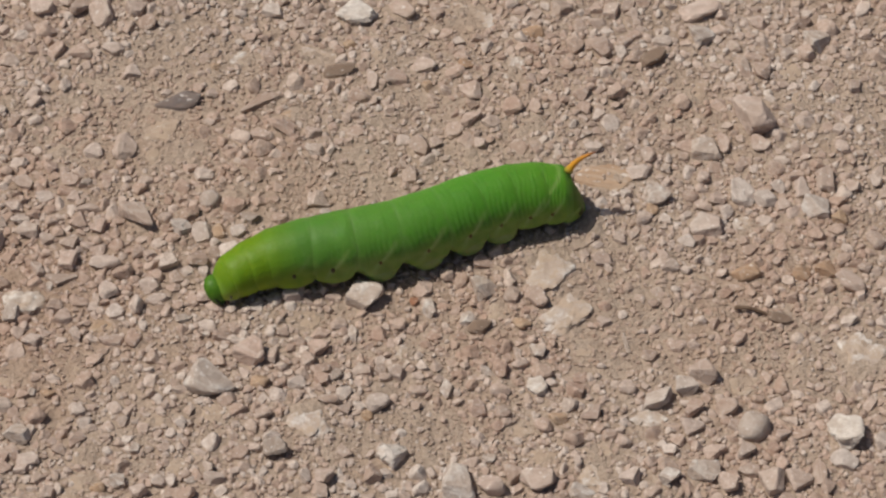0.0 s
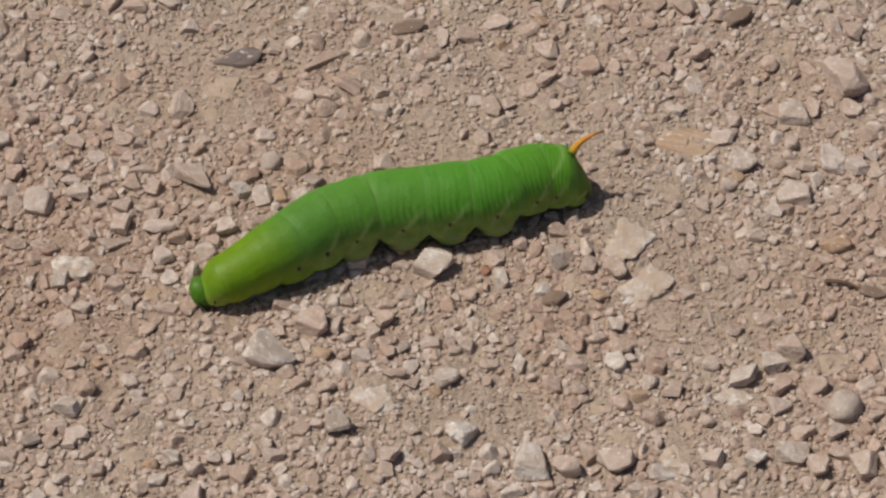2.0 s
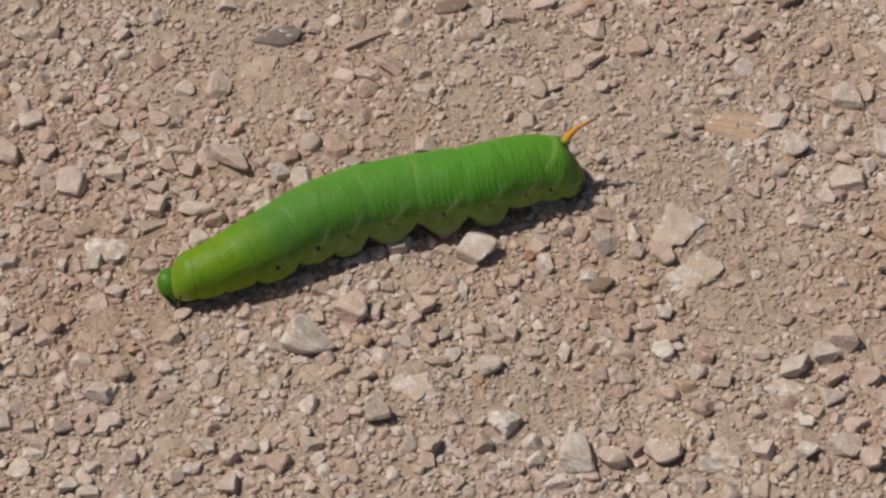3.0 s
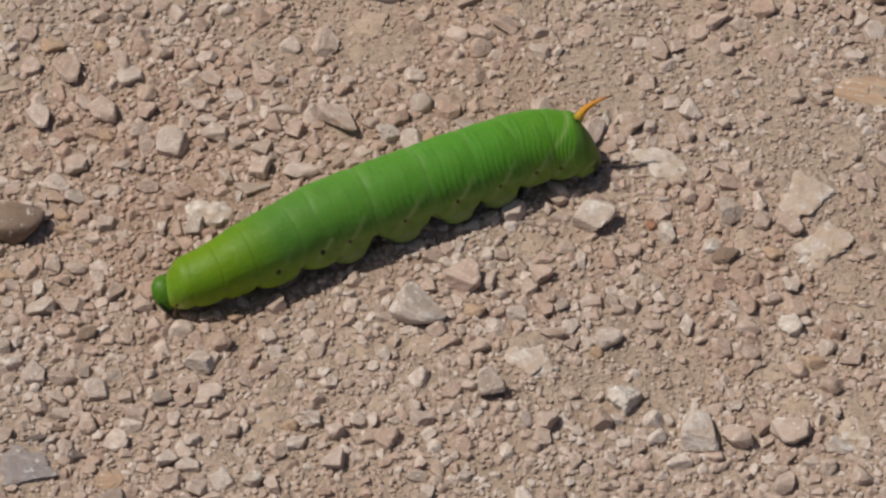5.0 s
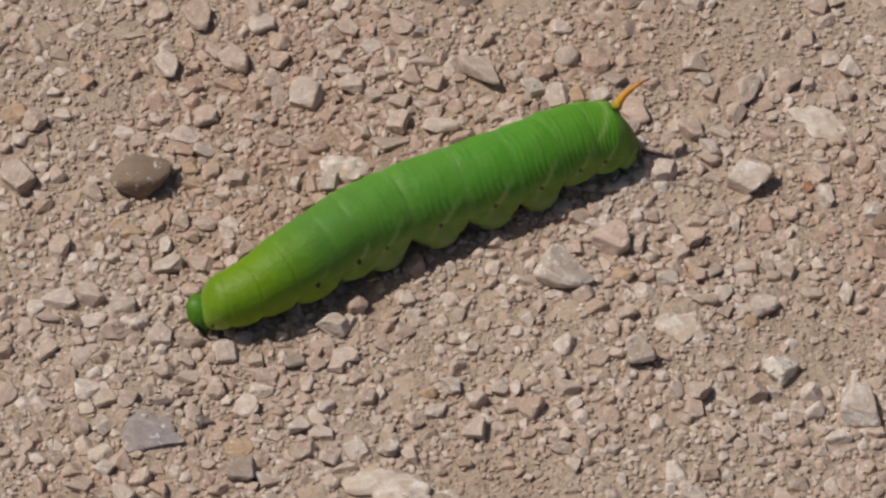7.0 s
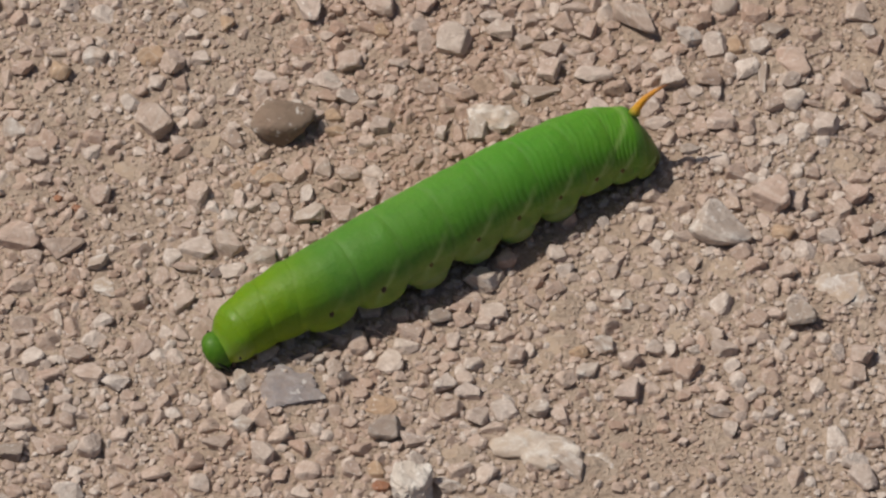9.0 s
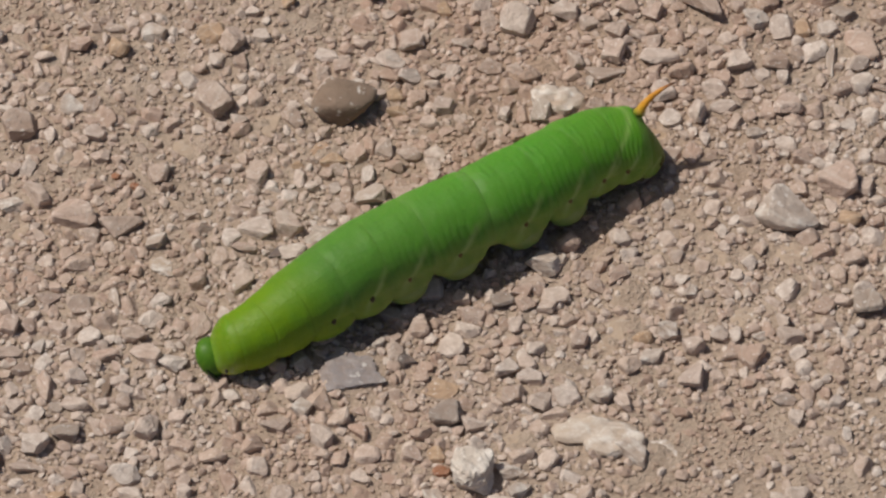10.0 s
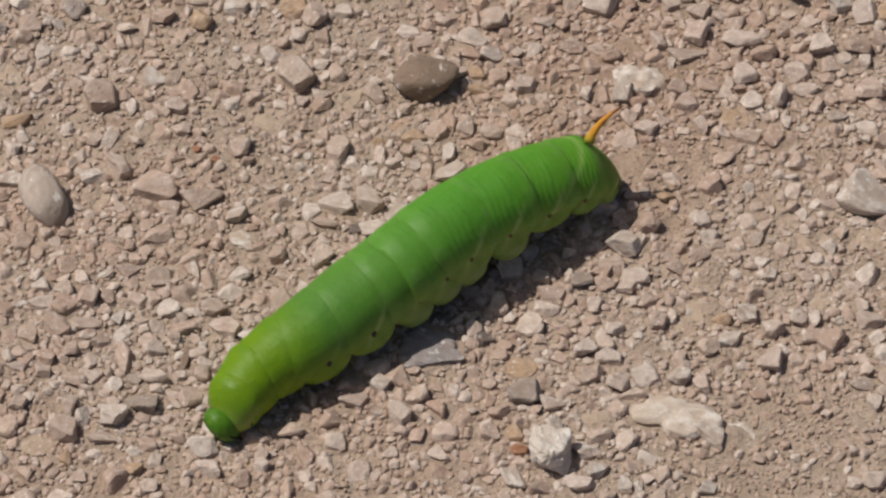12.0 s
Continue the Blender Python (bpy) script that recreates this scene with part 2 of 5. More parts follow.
# ---- shared building blocks ----
def mesh_of(name, verts, faces, material, smooth=True):
    me = bpy.data.meshes.new(name)
    if isinstance(faces, np.ndarray):  # triangles
        count = len(faces)
        me.vertices.add(len(verts))
        me.vertices.foreach_set("co", np.asarray(verts, np.float32).ravel())
        me.loops.add(count * 3)
        me.loops.foreach_set("vertex_index", faces.astype(np.int32).ravel())
        me.polygons.add(count)
        me.polygons.foreach_set("loop_start", np.arange(0, count * 3, 3, dtype=np.int32))
        me.update(calc_edges=True)
    else:
        me.from_pydata([tuple(v) for v in verts], [], [tuple(f) for f in faces])
    me.materials.append(material)
    me.polygons.foreach_set("use_smooth", np.full(len(me.polygons), smooth))
    me.update()
    return me


def part(name, me, parent, at=None, label=""):
    ob = new(name, me)
    ob.parent = parent
    if at is not None:
        ob.matrix_basis = at
    return tagged(ob, label)


def ball(level):
    bm = bmesh.new()
    bmesh.ops.create_icosphere(bm, subdivisions=level, radius=1.0)
    v = np.array([q.co[:] for q in bm.verts])
    f = np.array([[w.index for w in q.verts] for q in bm.faces])
    bm.free()
    return v / np.linalg.norm(v, axis=1)[:, None], f


BALL4, BALL3, BALL2, BALL1 = ball(4), ball(3), ball(2), ball(1)


def broken(rng, level, facets, crisp=32.0, lumpy=0.05, flat=0.0):
    """A broken stone: a body split along random planes whose edges have worn (the less crisp, the rounder) and whose
    faces are uneven; with flat, a block with steep sides and a top that tilts by about so much. It is fitted into a box one unit wide. Returns places and triangles."""
    d, f = level
    k = np.arange(facets) + 0.5
    n = np.stack([np.cos(k * 2.39996) * np.sqrt(1 - (1 - 2 * k / facets) ** 2), np.sin(k * 2.39996) * np.sqrt(1 - (1 - 2 * k / facets) ** 2), 1 - 2 * k / facets], 1)
    turn = np.linalg.qr(rng.normal(size=(3, 3)))[0]
    n = n @ turn + rng.normal(size=(facets, 3)) * 0.30
    if flat:
        n[:, 2] *= 0.55
    n /= np.linalg.norm(n, axis=1)[:, None]
    depth = rng.uniform(0.44, 0.88, facets)
    if flat:
        top = np.array([rng.normal() * flat, rng.normal() * flat, 1.0])
        n = np.vstack([n, top / np.linalg.norm(top)])
        depth = np.append(depth, 0.48)
    q = np.clip(d @ n.T, 0, None) / depth
    r = (np.sum(q ** crisp, axis=1) + 1.0) ** (-1.0 / crisp)
    v = d * r[:, None]
    o = Vector(rng.uniform(-50, 50, 3))
    if lumpy:
        v = v * np.array([1 + lumpy * (noise.noise(Vector(w) * 2.2 + o) + 0.7 * noise.noise(Vector(w) * 6.0 + o)) for w in v])[:, None]
    lo, hi = v.min(0), v.max(0)
    return (v - (lo + hi) / 2) / (hi - lo), f


def rounded(rng):
    """A pebble worn round: an uneven egg in a box one unit wide."""
    v, f = BALL3
    o = Vector(rng.uniform(-50, 50, 3))
    r = [1 + 0.16 * noise.noise(Vector(q) * 1.1 + o) + 0.05 * noise.noise(Vector(q) * 3.1 + o) for q in v]
    v = np.sign(v) * np.abs(v) ** 0.86 * np.array(r)[:, None]
    lo, hi = v.min(0), v.max(0)
    return (v - (lo + hi) / 2) / (hi - lo), f


def crusty(rng):
    """A crust of calcite: one knobbly body, as if several lumps had grown into one another, in a box one unit wide."""
    d, f = BALL4
    r = np.full(len(d), 0.30)
    for x, y, size in ((-0.62, 0.05, 0.34), (-0.30, 0.22, 0.42), (0.02, -0.12, 0.46), (0.30, 0.08, 0.38), (0.58, -0.20, 0.34), (-0.10, 0.10, 0.44)):
        c = np.array([x, y, 0.0]) + rng.normal(size=3) * 0.05
        along = d @ c
        inside = along ** 2 - c @ c + size ** 2
        r = np.maximum(r, np.where(inside > 0, along + np.sqrt(np.maximum(inside, 0.0)), 0.0))
    v = d * r[:, None]
    o = Vector(rng.uniform(-50, 50, 3))
    v = v * np.array([1 + 0.16 * noise.noise(Vector(w) * 4.0 + o) + 0.10 * noise.noise(Vector(w) * 11.0 + o) for w in v])[:, None]
    v[:, 2] = np.minimum(v[:, 2], 0.34 + 0.10 * np.sin(9 * v[:, 0]) * np.cos(8 * v[:, 1]))
    lo, hi = v.min(0), v.max(0)
    return (v - (lo + hi) / 2) / (hi - lo), f


# ---- ground ----
def ground_z(x, y):
    """Height of the earth in millimetres at a place in millimetres."""
    v = Vector((x / 34, y / 34, 0.3))
    w = Vector((x / 9, y / 9, 4.1))
    return 0.9 * noise.noise(v) + 0.42 * noise.noise(w) + filled(x, y)


FILL = np.zeros((500, 800))  # dust drifted up against the stones, in half-millimetre cells from (-200, -120)


def filled(x, y):
    i, j = (x + 200) * 2 - 0.5, (y + 120) * 2 - 0.5
    if not (1 < i < 798 and 1 < j < 498):
        return 0.0
    a, b = int(i), int(j)
    p, q = i - a, j - b
    return float((FILL[b, a] * (1 - p) + FILL[b, a + 1] * p) * (1 - q) + (FILL[b + 1, a] * (1 - p) + FILL[b + 1, a + 1] * p) * q)


def drift():
    """Lets the dust gather round all that lies on the earth so far, more in some places than in others."""
    soft = TAKEN.astype(float)
    for _ in range(3):
        for axis in (0, 1):
            soft = sum(np.roll(soft, k, axis) for k in range(-2, 3)) / 5
    for j in range(500):
        for i in range(800):
            if soft[j, i] > 0.02:
                x, y = i / 2 - 200, j / 2 - 120
                dusty = 0.62 + 0.75 * noise.noise(Vector((x / 15, y / 13, 6.3))) + 0.35 * noise.noise(Vector((x / 4, y / 4, 1.7)))
                FILL[j, i] = 0.76 * soft[j, i] * min(1.15, max(0.1, dusty + 0.35 * BARE[j, i]))


# Smooth bare patches (plus) and gravelly ones (minus): place, half length and half breadth in millimetres, how much.
PATCHES = [
    (-68, 29, 11, 13, 0.50),
    (-43, 43, 18, 16, 0.45),
    (-23, 15, 20, 10, 0.45),
    (30, -13, 13, 17, 0.50),
    (78, 40, 11, 19, 0.50),
    (-4, -37, 20, 11, 0.30),
    (-66, -4, 18, 20, -0.50),
    (-36, -21, 13, 12, -0.30),
    (62, 12, 15, 11, -0.45),
    (55, -48, 27, 11, -0.50),
    (44, 44, 26, 17, -0.15),
    (-114, 3, 11, 10, 0.50),
    (-108, -35, 6, 5, 0.40),
    (-84, 3, 23, 23, -0.50),
    (-104, -46, 19, 14, -0.50),
    (-76, -60, 16, 10, -0.30),
    (-48, -72, 12, 10, 0.60),
    (-144, -30, 19, 7, 0.20),
    (-142, -68, 22, 20, -0.60),
    (-124, -39, 7, 5, 0.40),
    (-69, -60, 19, 12, -0.30),
    (-114, -13, 12, 6, 0.30),
    (-21, -65, 20, 6, 0.50),
    (4, -62, 18, 6, 0.40),
    (-9, -44, 9, 7, 0.40),
    (-12, 8, 14, 6, 0.30),
    (-44, -79, 15, 9, 0.50),
    (-124, -30, 8, 7, 0.45),
    (-158, -28, 8, 6, 0.40),
]


def bare_map():
    """Where the earth lies smooth and bare (1) or is thick with gravel (0), in half-millimetre cells from (-200, -120)."""
    gx, gy = np.meshgrid(np.arange(800) / 2 - 199.75, np.arange(500) / 2 - 119.75)
    b = np.array([0.40 + 0.85 * (noise.noise(Vector((x / 26 + 3.7, y / 22 - 1.2, 8.8))) + 0.7 * noise.noise(Vector((x / 9, y / 9, 2.2))))
                  for x, y in zip(gx.ravel(), gy.ravel())]).reshape(gx.shape)
    for px, py, rx, ry, much in PATCHES:
        q = ((gx - px) / rx) ** 2 + ((gy - py) / ry) ** 2
        b += much * np.exp(-q * q)
    return np.clip(b, 0.0, 1.0)


BARE = bare_map()


def bare(x, y):
    return BARE[min(499, max(0, int((y + 120) * 2))), min(799, max(0, int((x + 200) * 2)))]


def spaced(lo, hi, step, far):
    inner = list(np.arange(lo, hi + step / 2, step))
    out, gap, edge = [], step, 0.0
    while edge < far:
        gap *= 1.35
        edge += gap
        out.append(edge)
    return [lo - e for e in reversed(out)] + inner + [hi + e for e in out]


def build_ground():
    xs, ys = spaced(-195, 110, 0.6, 60000), spaced(-112, 82, 0.6, 60000)
    verts = []
    for y in ys:
        for x in xs:
            z = ground_z(x, y)
            if -196 < x < 111 and -113 < y < 83:
                z += 0.20 * noise.noise(Vector((x / 2.4, y / 2.4, 1.0))) + 0.12 * noise.noise(Vector((x / 1.1, y / 1.1, 5.0)))
            verts.append((x * MM, y * MM, z * MM))
    w = len(xs)
    faces = [(j * w + i, j * w + i + 1, (j + 1) * w + i + 1, (j + 1) * w + i) for j in range(len(ys) - 1) for i in range(w - 1)]
    ob = new("ground", mesh_of("ground", verts, faces, M_DUST))
    tagged(ob, "dry beige compacted earth of a gravel track", "ground", kind="structure")


# ---- stones that can be told apart ----
rng = np.random.default_rng(7)
STONE_KINDS = {
    # kind: material, name, label, category, variants, how often it was split, how deep it sits
    "pebble": (M_PEBBLE, "pebble", "beige pink angular limestone pebble lying on dusty earth", "pebble", 14, 8, 0.27),
    "pale": (M_PALE, "pale_stone", "whitish angular limestone chip lying on dusty earth", "stone", 14, 8, 0.27),
    "pale_flat": (M_PALE_FLAT, "pale_embedded_stone", "pale flat limestone trodden level with the dusty earth", "stone", 4, 10, 0.60),
    "flat": (M_FLAT, "embedded_stone", "beige flat limestone half buried in dusty earth", "stone", 4, 10, 0.60),
    "tan_flat": (M_TAN, "tan_embedded_stone", "tan flat sandstone half buried in dusty earth", "stone", 2, 10, 0.60),
    "tan": (M_TAN, "tan_pebble", "small tan orange sandstone pebble on dusty earth", "pebble", 4, 9, 0.25),
    "brown": (M_BROWN, "brown_pebble", "dark brown worn pebble lying on dusty earth", "pebble", 3, 11, 0.18),
    "slate": (M_SLATE, "slate_chip", "dark grey flat slate chip lying on dusty earth", "stone", 2, 12, 0.3),
    "grey": (M_GREY, "grey_pebble", "grey angular stone lying on dusty earth", "pebble", 3, 8, 0.22),
    "grey_flat": (M_CONCRETE, "grey_embedded_stone", "blue grey rough concrete lump trodden into the earth", "stone", 2, 9, 0.45),
    "white": (M_WHITE, "white_stone", "bright white angular calcite chip lying on dusty earth", "stone", 5, 9, 0.25),
    "calcite": (M_CALCITE, "calcite_crust", "knobbly white calcite crust trodden into the dusty earth", "stone", 3, 9, 0.42),
    "worn": (M_WORN, "worn_stone", "smooth oval beige grey stone lying flat on dusty earth", "stone", 3, 22, 0.30),
    "russet": (M_RUSSET, "russet_crumb", "small russet crumb of burnt clay on dusty earth", "crumb", 2, 8, 0.2),
}
CRISP = {"brown": 11, "slate": 14, "tan": 16, "white": 24}  # how sharp the edges of each kind are
ANGULAR = {"pebble", "pale", "white", "grey"}  # broken with plane faces
LUMPY = {"white": 0.16, "pebble": 0.035, "pale": 0.035, "grey_flat": 0.30, "pale_flat": 0.26, "flat": 0.24}
SHAPES = {k: [mesh_of(s[1], *(rounded(rng) if k == "worn" else crusty(rng) if k == "calcite" else broken(rng, BALL4, max(7, s[5] - 1), CRISP.get(k, 60), LUMPY.get(k, 0.06), 0.05 if s[6] > 0.4 else 0.28)), s[0], k not in ANGULAR)
              for _ in range(s[4])] for k, s in STONE_KINDS.items()}
TAKEN = np.zeros((500, 800), bool)  # half-millimetre cells already covered, from (-200, -120)


def cover(x, y, w, d, turn, grow=0.0):
    c, s = math.cos(radians(turn)), math.sin(radians(turn))
    a, b = w / 2 + grow, d / 2 + grow
    reach = max(a, b)
    i0, i1 = int((x - reach + 200) * 2), int((x + reach + 200) * 2) + 1
    j0, j1 = int((y - reach + 120) * 2), int((y + reach + 120) * 2) + 1
    if i0 < 0 or j0 < 0 or i1 > 800 or j1 > 500:
        return None
    gx, gy = np.meshgrid(np.arange(i0, i1) / 2 - 200 + 0.25 - x, np.arange(j0, j1) / 2 - 120 + 0.25 - y)
    inside = ((gx * c + gy * s) / a) ** 2 + ((gy * c - gx * s) / b) ** 2 <= 1
    return TAKEN[j0:j1, i0:i1], inside


def stone(kind, x, y, w, d, h, turn):
    """One stone: place of its middle, length, breadth and height in millimetres, and its turn."""
    _, name, label, category, variants, _, sunk = STONE_KINDS[kind]
    ob = new(name, SHAPES[kind][rng.integers(variants)])
    tip = (rng.uniform(-4, 4), rng.uniform(-4, 4)) if sunk > 0.4 else (rng.uniform(-14, 14), rng.uniform(-14, 14))
    h *= 1.0 if sunk > 0.4 else 1.3
    z = ground_z(x, y) + h * (0.5 - sunk - rng.uniform(-0.10, 0.08))
    flip = 180 if rng.random() < 0.5 and kind != "calcite" else 0
    ob.matrix_basis = pose(x * MM, y * MM, z * MM, tip[0], tip[1], turn + flip) @ Matrix.Diagonal((w * MM, d * MM, h * MM, 1))
    size = "large " if max(w, d) > 7 and sunk < 0.4 else ""
    if kind == "pebble" and max(w, d) < 3.7:
        ob.name, size = "gravel_chip", "small "
    tagged(ob, size + label, category, "stones on the track")
    found = cover(x, y, w, d, turn, -0.2)
    if found:
        found[0][found[1]] = True


stone("slate", -49.2, 35.3, 9.0, 5.0, 1.8, 14)
stone("white", -16.2, 57.2, 8.3, 5.2, 2.7, 0)
stone("pebble", -7.9, 58.2, 5.9, 5.0, 2.5, 0)
stone("pale_flat", -23.5, 46.7, 7.9, 5.2, 1.1, 0)
stone("brown", -19.4, 42.3, 6.1, 2.9, 1.5, 7)
stone("pale_flat", -37.0, 46.7, 6.4, 4.3, 0.9, 7)
stone("flat", -11.0, 47.4, 5.1, 4.3, 0.9, 0)
stone("pebble", -3.6, 44.2, 4.8, 3.4, 1.8, 0)
stone("pebble", -8.9, 41.1, 4.7, 3.6, 1.9, 0)
stone("tan", -2.8, 39.3, 2.5, 3.4, 1.5, 0)
stone("pebble", -13.1, 40.4, 2.5, 4.6, 1.5, 0)
stone("pebble", -34.0, 35.0, 9.3, 3.0, 1.6, 36)
stone("tan_flat", -26.6, 32.1, 7.3, 4.2, 0.9, 0)
stone("flat", -11.9, 31.0, 6.3, 3.6, 0.8, 0)
stone("pebble", -29.3, 28.6, 5.8, 3.3, 1.9, -32)
stone("pebble", -23.9, 27.3, 3.3, 2.9, 1.6, 0)
stone("pebble", -33.3, 26.7, 4.9, 2.5, 1.4, -26)
stone("pebble", -4.6, 24.1, 4.0, 4.7, 2.4, 0)
stone("flat", -14.5, 23.3, 5.2, 3.9, 0.9, 0)
stone("pebble", -23.8, 22.9, 3.7, 2.6, 1.4, 0)
stone("pebble", -19.2, 25.1, 2.6, 1.8, 0.9, 0)
stone("pebble", -6.1, 17.3, 2.9, 4.3, 1.8, 0)
stone("flat", -52.1, 28.5, 6.8, 5.6, 1.2, 0)
stone("pebble", -58.4, 24.0, 7.0, 4.3, 2.7, 77)
stone("pale_flat", -47.2, 23.6, 8.8, 5.5, 1.2, 0)
stone("flat", -70.1, 23.0, 4.7, 4.8, 1.1, 0)
stone("pebble", -64.3, 23.1, 3.6, 3.3, 1.8, 0)
stone("flat", -53.2, 21.6, 3.1, 4.1, 0.9, 0)
stone("worn", -42.4, 11.1, 3.9, 3.9, 2.2, 0)
stone("pebble", -22.7, 11.2, 4.3, 3.2, 1.8, 0)
stone("pebble", -55.4, 6.2, 7.8, 4.5, 2.9, -56)
stone("pale", -47.3, 4.3, 4.1, 4.5, 2.5, 0)
stone("pebble", -43.6, 3.0, 3.7, 4.0, 2.3, 0)
stone("tan", -40.5, 3.5, 2.7, 3.4, 1.6, 0)
stone("pebble", -36.9, 3.5, 3.3, 3.1, 1.8, 0)
stone("grey", -35.3, 6.8, 4.3, 2.6, 1.5, -25)
stone("pebble", -38.9, 6.8, 2.5, 2.3, 1.3, 0)
stone("pebble", -77.7, 20.1, 3.6, 2.5, 1.4, 0)
stone("pebble", -64.6, 57.4, 4.8, 6.3, 2.8, 0)
stone("pebble", -75.9, 59.1, 5.4, 4.4, 2.2, 0)
stone("pebble", -68.4, 59.1, 4.8, 4.4, 2.2, 0)
stone("pebble", -78.5, 54.4, 2.7, 3.1, 1.6, 0)
stone("pebble", -68.3, 48.2, 4.8, 3.7, 1.9, 0)
stone("pebble", -62.0, 48.6, 4.2, 3.1, 1.6, 0)
stone("pebble", -58.0, 43.3, 3.4, 3.0, 1.6, 0)
stone("pebble", -32.5, 58.5, 4.3, 3.1, 1.6, 0)
stone("pebble", -38.4, 57.8, 2.7, 2.2, 1.1, 0)
stone("flat", -68.8, 37.1, 4.2, 2.8, 0.6, 0)
stone("tan", -42.4, 44.4, 2.5, 1.9, 1.0, 0)
stone("pebble", -43.0, 37.4, 2.6, 2.4, 1.3, 0)
stone("pebble", -64.6, 8.9, 4.6, 2.7, 1.5, 13)
stone("pebble", -68.1, 16.0, 4.1, 3.0, 1.6, 0)
stone("pebble", -76.8, 15.3, 4.1, 3.2, 1.8, 0)
stone("pebble", -72.5, 11.9, 3.7, 2.5, 1.4, 0)
stone("pebble", -78.0, 9.3, 3.5, 2.3, 1.3, 0)
stone("pebble", -62.3, 4.4, 3.1, 3.1, 1.8, 0)
stone("pebble", -75.1, 3.7, 4.1, 3.4, 1.9, 0)
stone("pebble", -71.4, 1.8, 3.1, 2.7, 1.5, 0)
stone("pebble", -67.3, 11.7, 2.5, 2.3, 1.3, 0)
stone("pebble", -61.4, 16.1, 2.7, 2.1, 1.1, 0)
stone("tan", -17.4, 49.8, 3.0, 2.2, 1.1, 0)
stone("pebble", -53.3, 44.1, 2.5, 1.7, 0.9, 0)
stone("pale_flat", -80.8, 35.6, 4.8, 3.7, 0.9, -36)
stone("pale_flat", 5.4, 56.4, 9.0, 8.2, 1.7, 0)
stone("pale", 48.8, 52.1, 5.1, 5.2, 2.7, 0)
stone("pebble", 48.8, 58.5, 8.4, 4.8, 2.5, 20)
stone("pebble", 22.6, 59.1, 4.3, 4.4, 2.2, 0)
stone("pebble", 31.7, 58.4, 3.7, 3.7, 1.9, 0)
stone("pebble", 35.1, 59.9, 3.2, 3.1, 1.6, 0)
stone("tan", 17.1, 52.6, 4.3, 3.4, 1.8, 0)
stone("pebble", 41.1, 50.9, 3.8, 2.7, 1.4, 0)
stone("pebble", 29.8, 48.1, 4.2, 4.4, 2.3, 0)
stone("pebble", 33.5, 47.6, 2.3, 3.0, 1.4, 0)
stone("brown", 39.3, 46.0, 6.0, 3.0, 1.6, 26)
stone("pale", 70.2, 50.2, 5.1, 5.4, 2.8, 0)
stone("pebble", 59.3, 54.8, 3.2, 3.1, 1.6, 0)
stone("pale_flat", 80.8, 56.1, 4.6, 2.7, 0.6, 26)
stone("pebble", 56.1, 43.2, 3.4, 4.7, 2.0, 0)
stone("pebble", 59.6, 42.4, 3.4, 4.4, 2.0, 0)
stone("flat", 65.1, 42.7, 4.2, 5.0, 1.1, 0)
stone("pebble", 57.6, 31.1, 7.9, 9.0, 4.8, 0)
stone("pebble", 58.6, 24.6, 4.6, 3.5, 1.9, -13)
stone("pale", 48.4, 23.2, 5.6, 4.6, 2.5, 0)
stone("pebble", 51.8, 25.0, 2.5, 4.5, 1.5, 0)
stone("pale", 40.8, 19.5, 1.9, 2.4, 1.1, 0)
stone("pebble", 37.7, 22.1, 2.9, 3.5, 1.8, 0)
stone("pebble", 35.8, 18.0, 4.7, 3.5, 1.9, 0)
stone("tan_flat", 29.6, 17.1, 11.4, 6.9, 1.5, -7)
stone("pale_flat", 13.3, 43.3, 4.2, 7.2, 1.2, 0)
stone("pebble", 5.3, 30.5, 4.4, 3.3, 1.8, 13)
stone("pale_flat", 16.3, 28.9, 6.4, 3.6, 0.9, 35)
stone("pebble", 6.9, 24.7, 2.7, 2.8, 1.5, 0)
stone("flat", 5.3, 21.9, 4.2, 4.1, 0.9, 0)
stone("tan", 4.3, 44.1, 3.2, 2.4, 1.3, 0)
stone("pebble", 5.4, 37.4, 3.8, 5.0, 2.2, 26)
stone("pebble", 28.9, 31.9, 2.5, 2.8, 1.5, 0)
stone("pale", 33.9, 42.0, 1.5, 3.1, 0.9, 0)
stone("flat", 46.9, 37.7, 5.3, 5.7, 1.2, 0)
stone("pale", 39.2, 12.3, 5.1, 5.1, 2.8, 0)
stone("tan", 38.1, 9.2, 2.3, 2.8, 1.4, 0)
stone("pebble", 50.0, 11.8, 3.3, 3.4, 1.9, 0)
stone("pebble", 54.2, 12.4, 6.2, 4.4, 2.7, -55)
stone("pebble", 58.8, 11.1, 4.3, 3.6, 2.2, -49)
stone("pebble", 61.0, 14.2, 2.9, 3.2, 1.8, 0)
stone("pebble", 61.8, 9.9, 2.9, 2.7, 1.5, 0)
stone("pebble", 65.6, 13.9, 3.1, 4.2, 1.9, 0)
stone("pebble", 69.8, 15.2, 3.6, 5.9, 2.2, 13)
stone("pale", 67.9, 8.9, 6.0, 4.9, 2.8, -32)
stone("tan", 71.9, 6.5, 3.1, 2.9, 1.6, 0)
stone("pebble", 47.7, 5.6, 6.1, 5.0, 2.8, 0)
stone("pale_flat", 54.9, 5.9, 4.9, 4.6, 1.0, 0)
stone("pebble", 44.0, 1.8, 3.5, 2.9, 1.6, 0)
stone("pebble", 31.8, 2.5, 2.7, 2.7, 1.5, 0)
stone("pebble", 34.4, 3.2, 2.0, 2.2, 1.3, 0)
stone("pebble", 37.0, 4.6, 2.0, 2.0, 1.1, 0)
stone("flat", 27.3, 5.9, 6.1, 5.4, 1.2, 0)
stone("pebble", 74.9, 14.0, 3.1, 2.7, 1.5, 0)
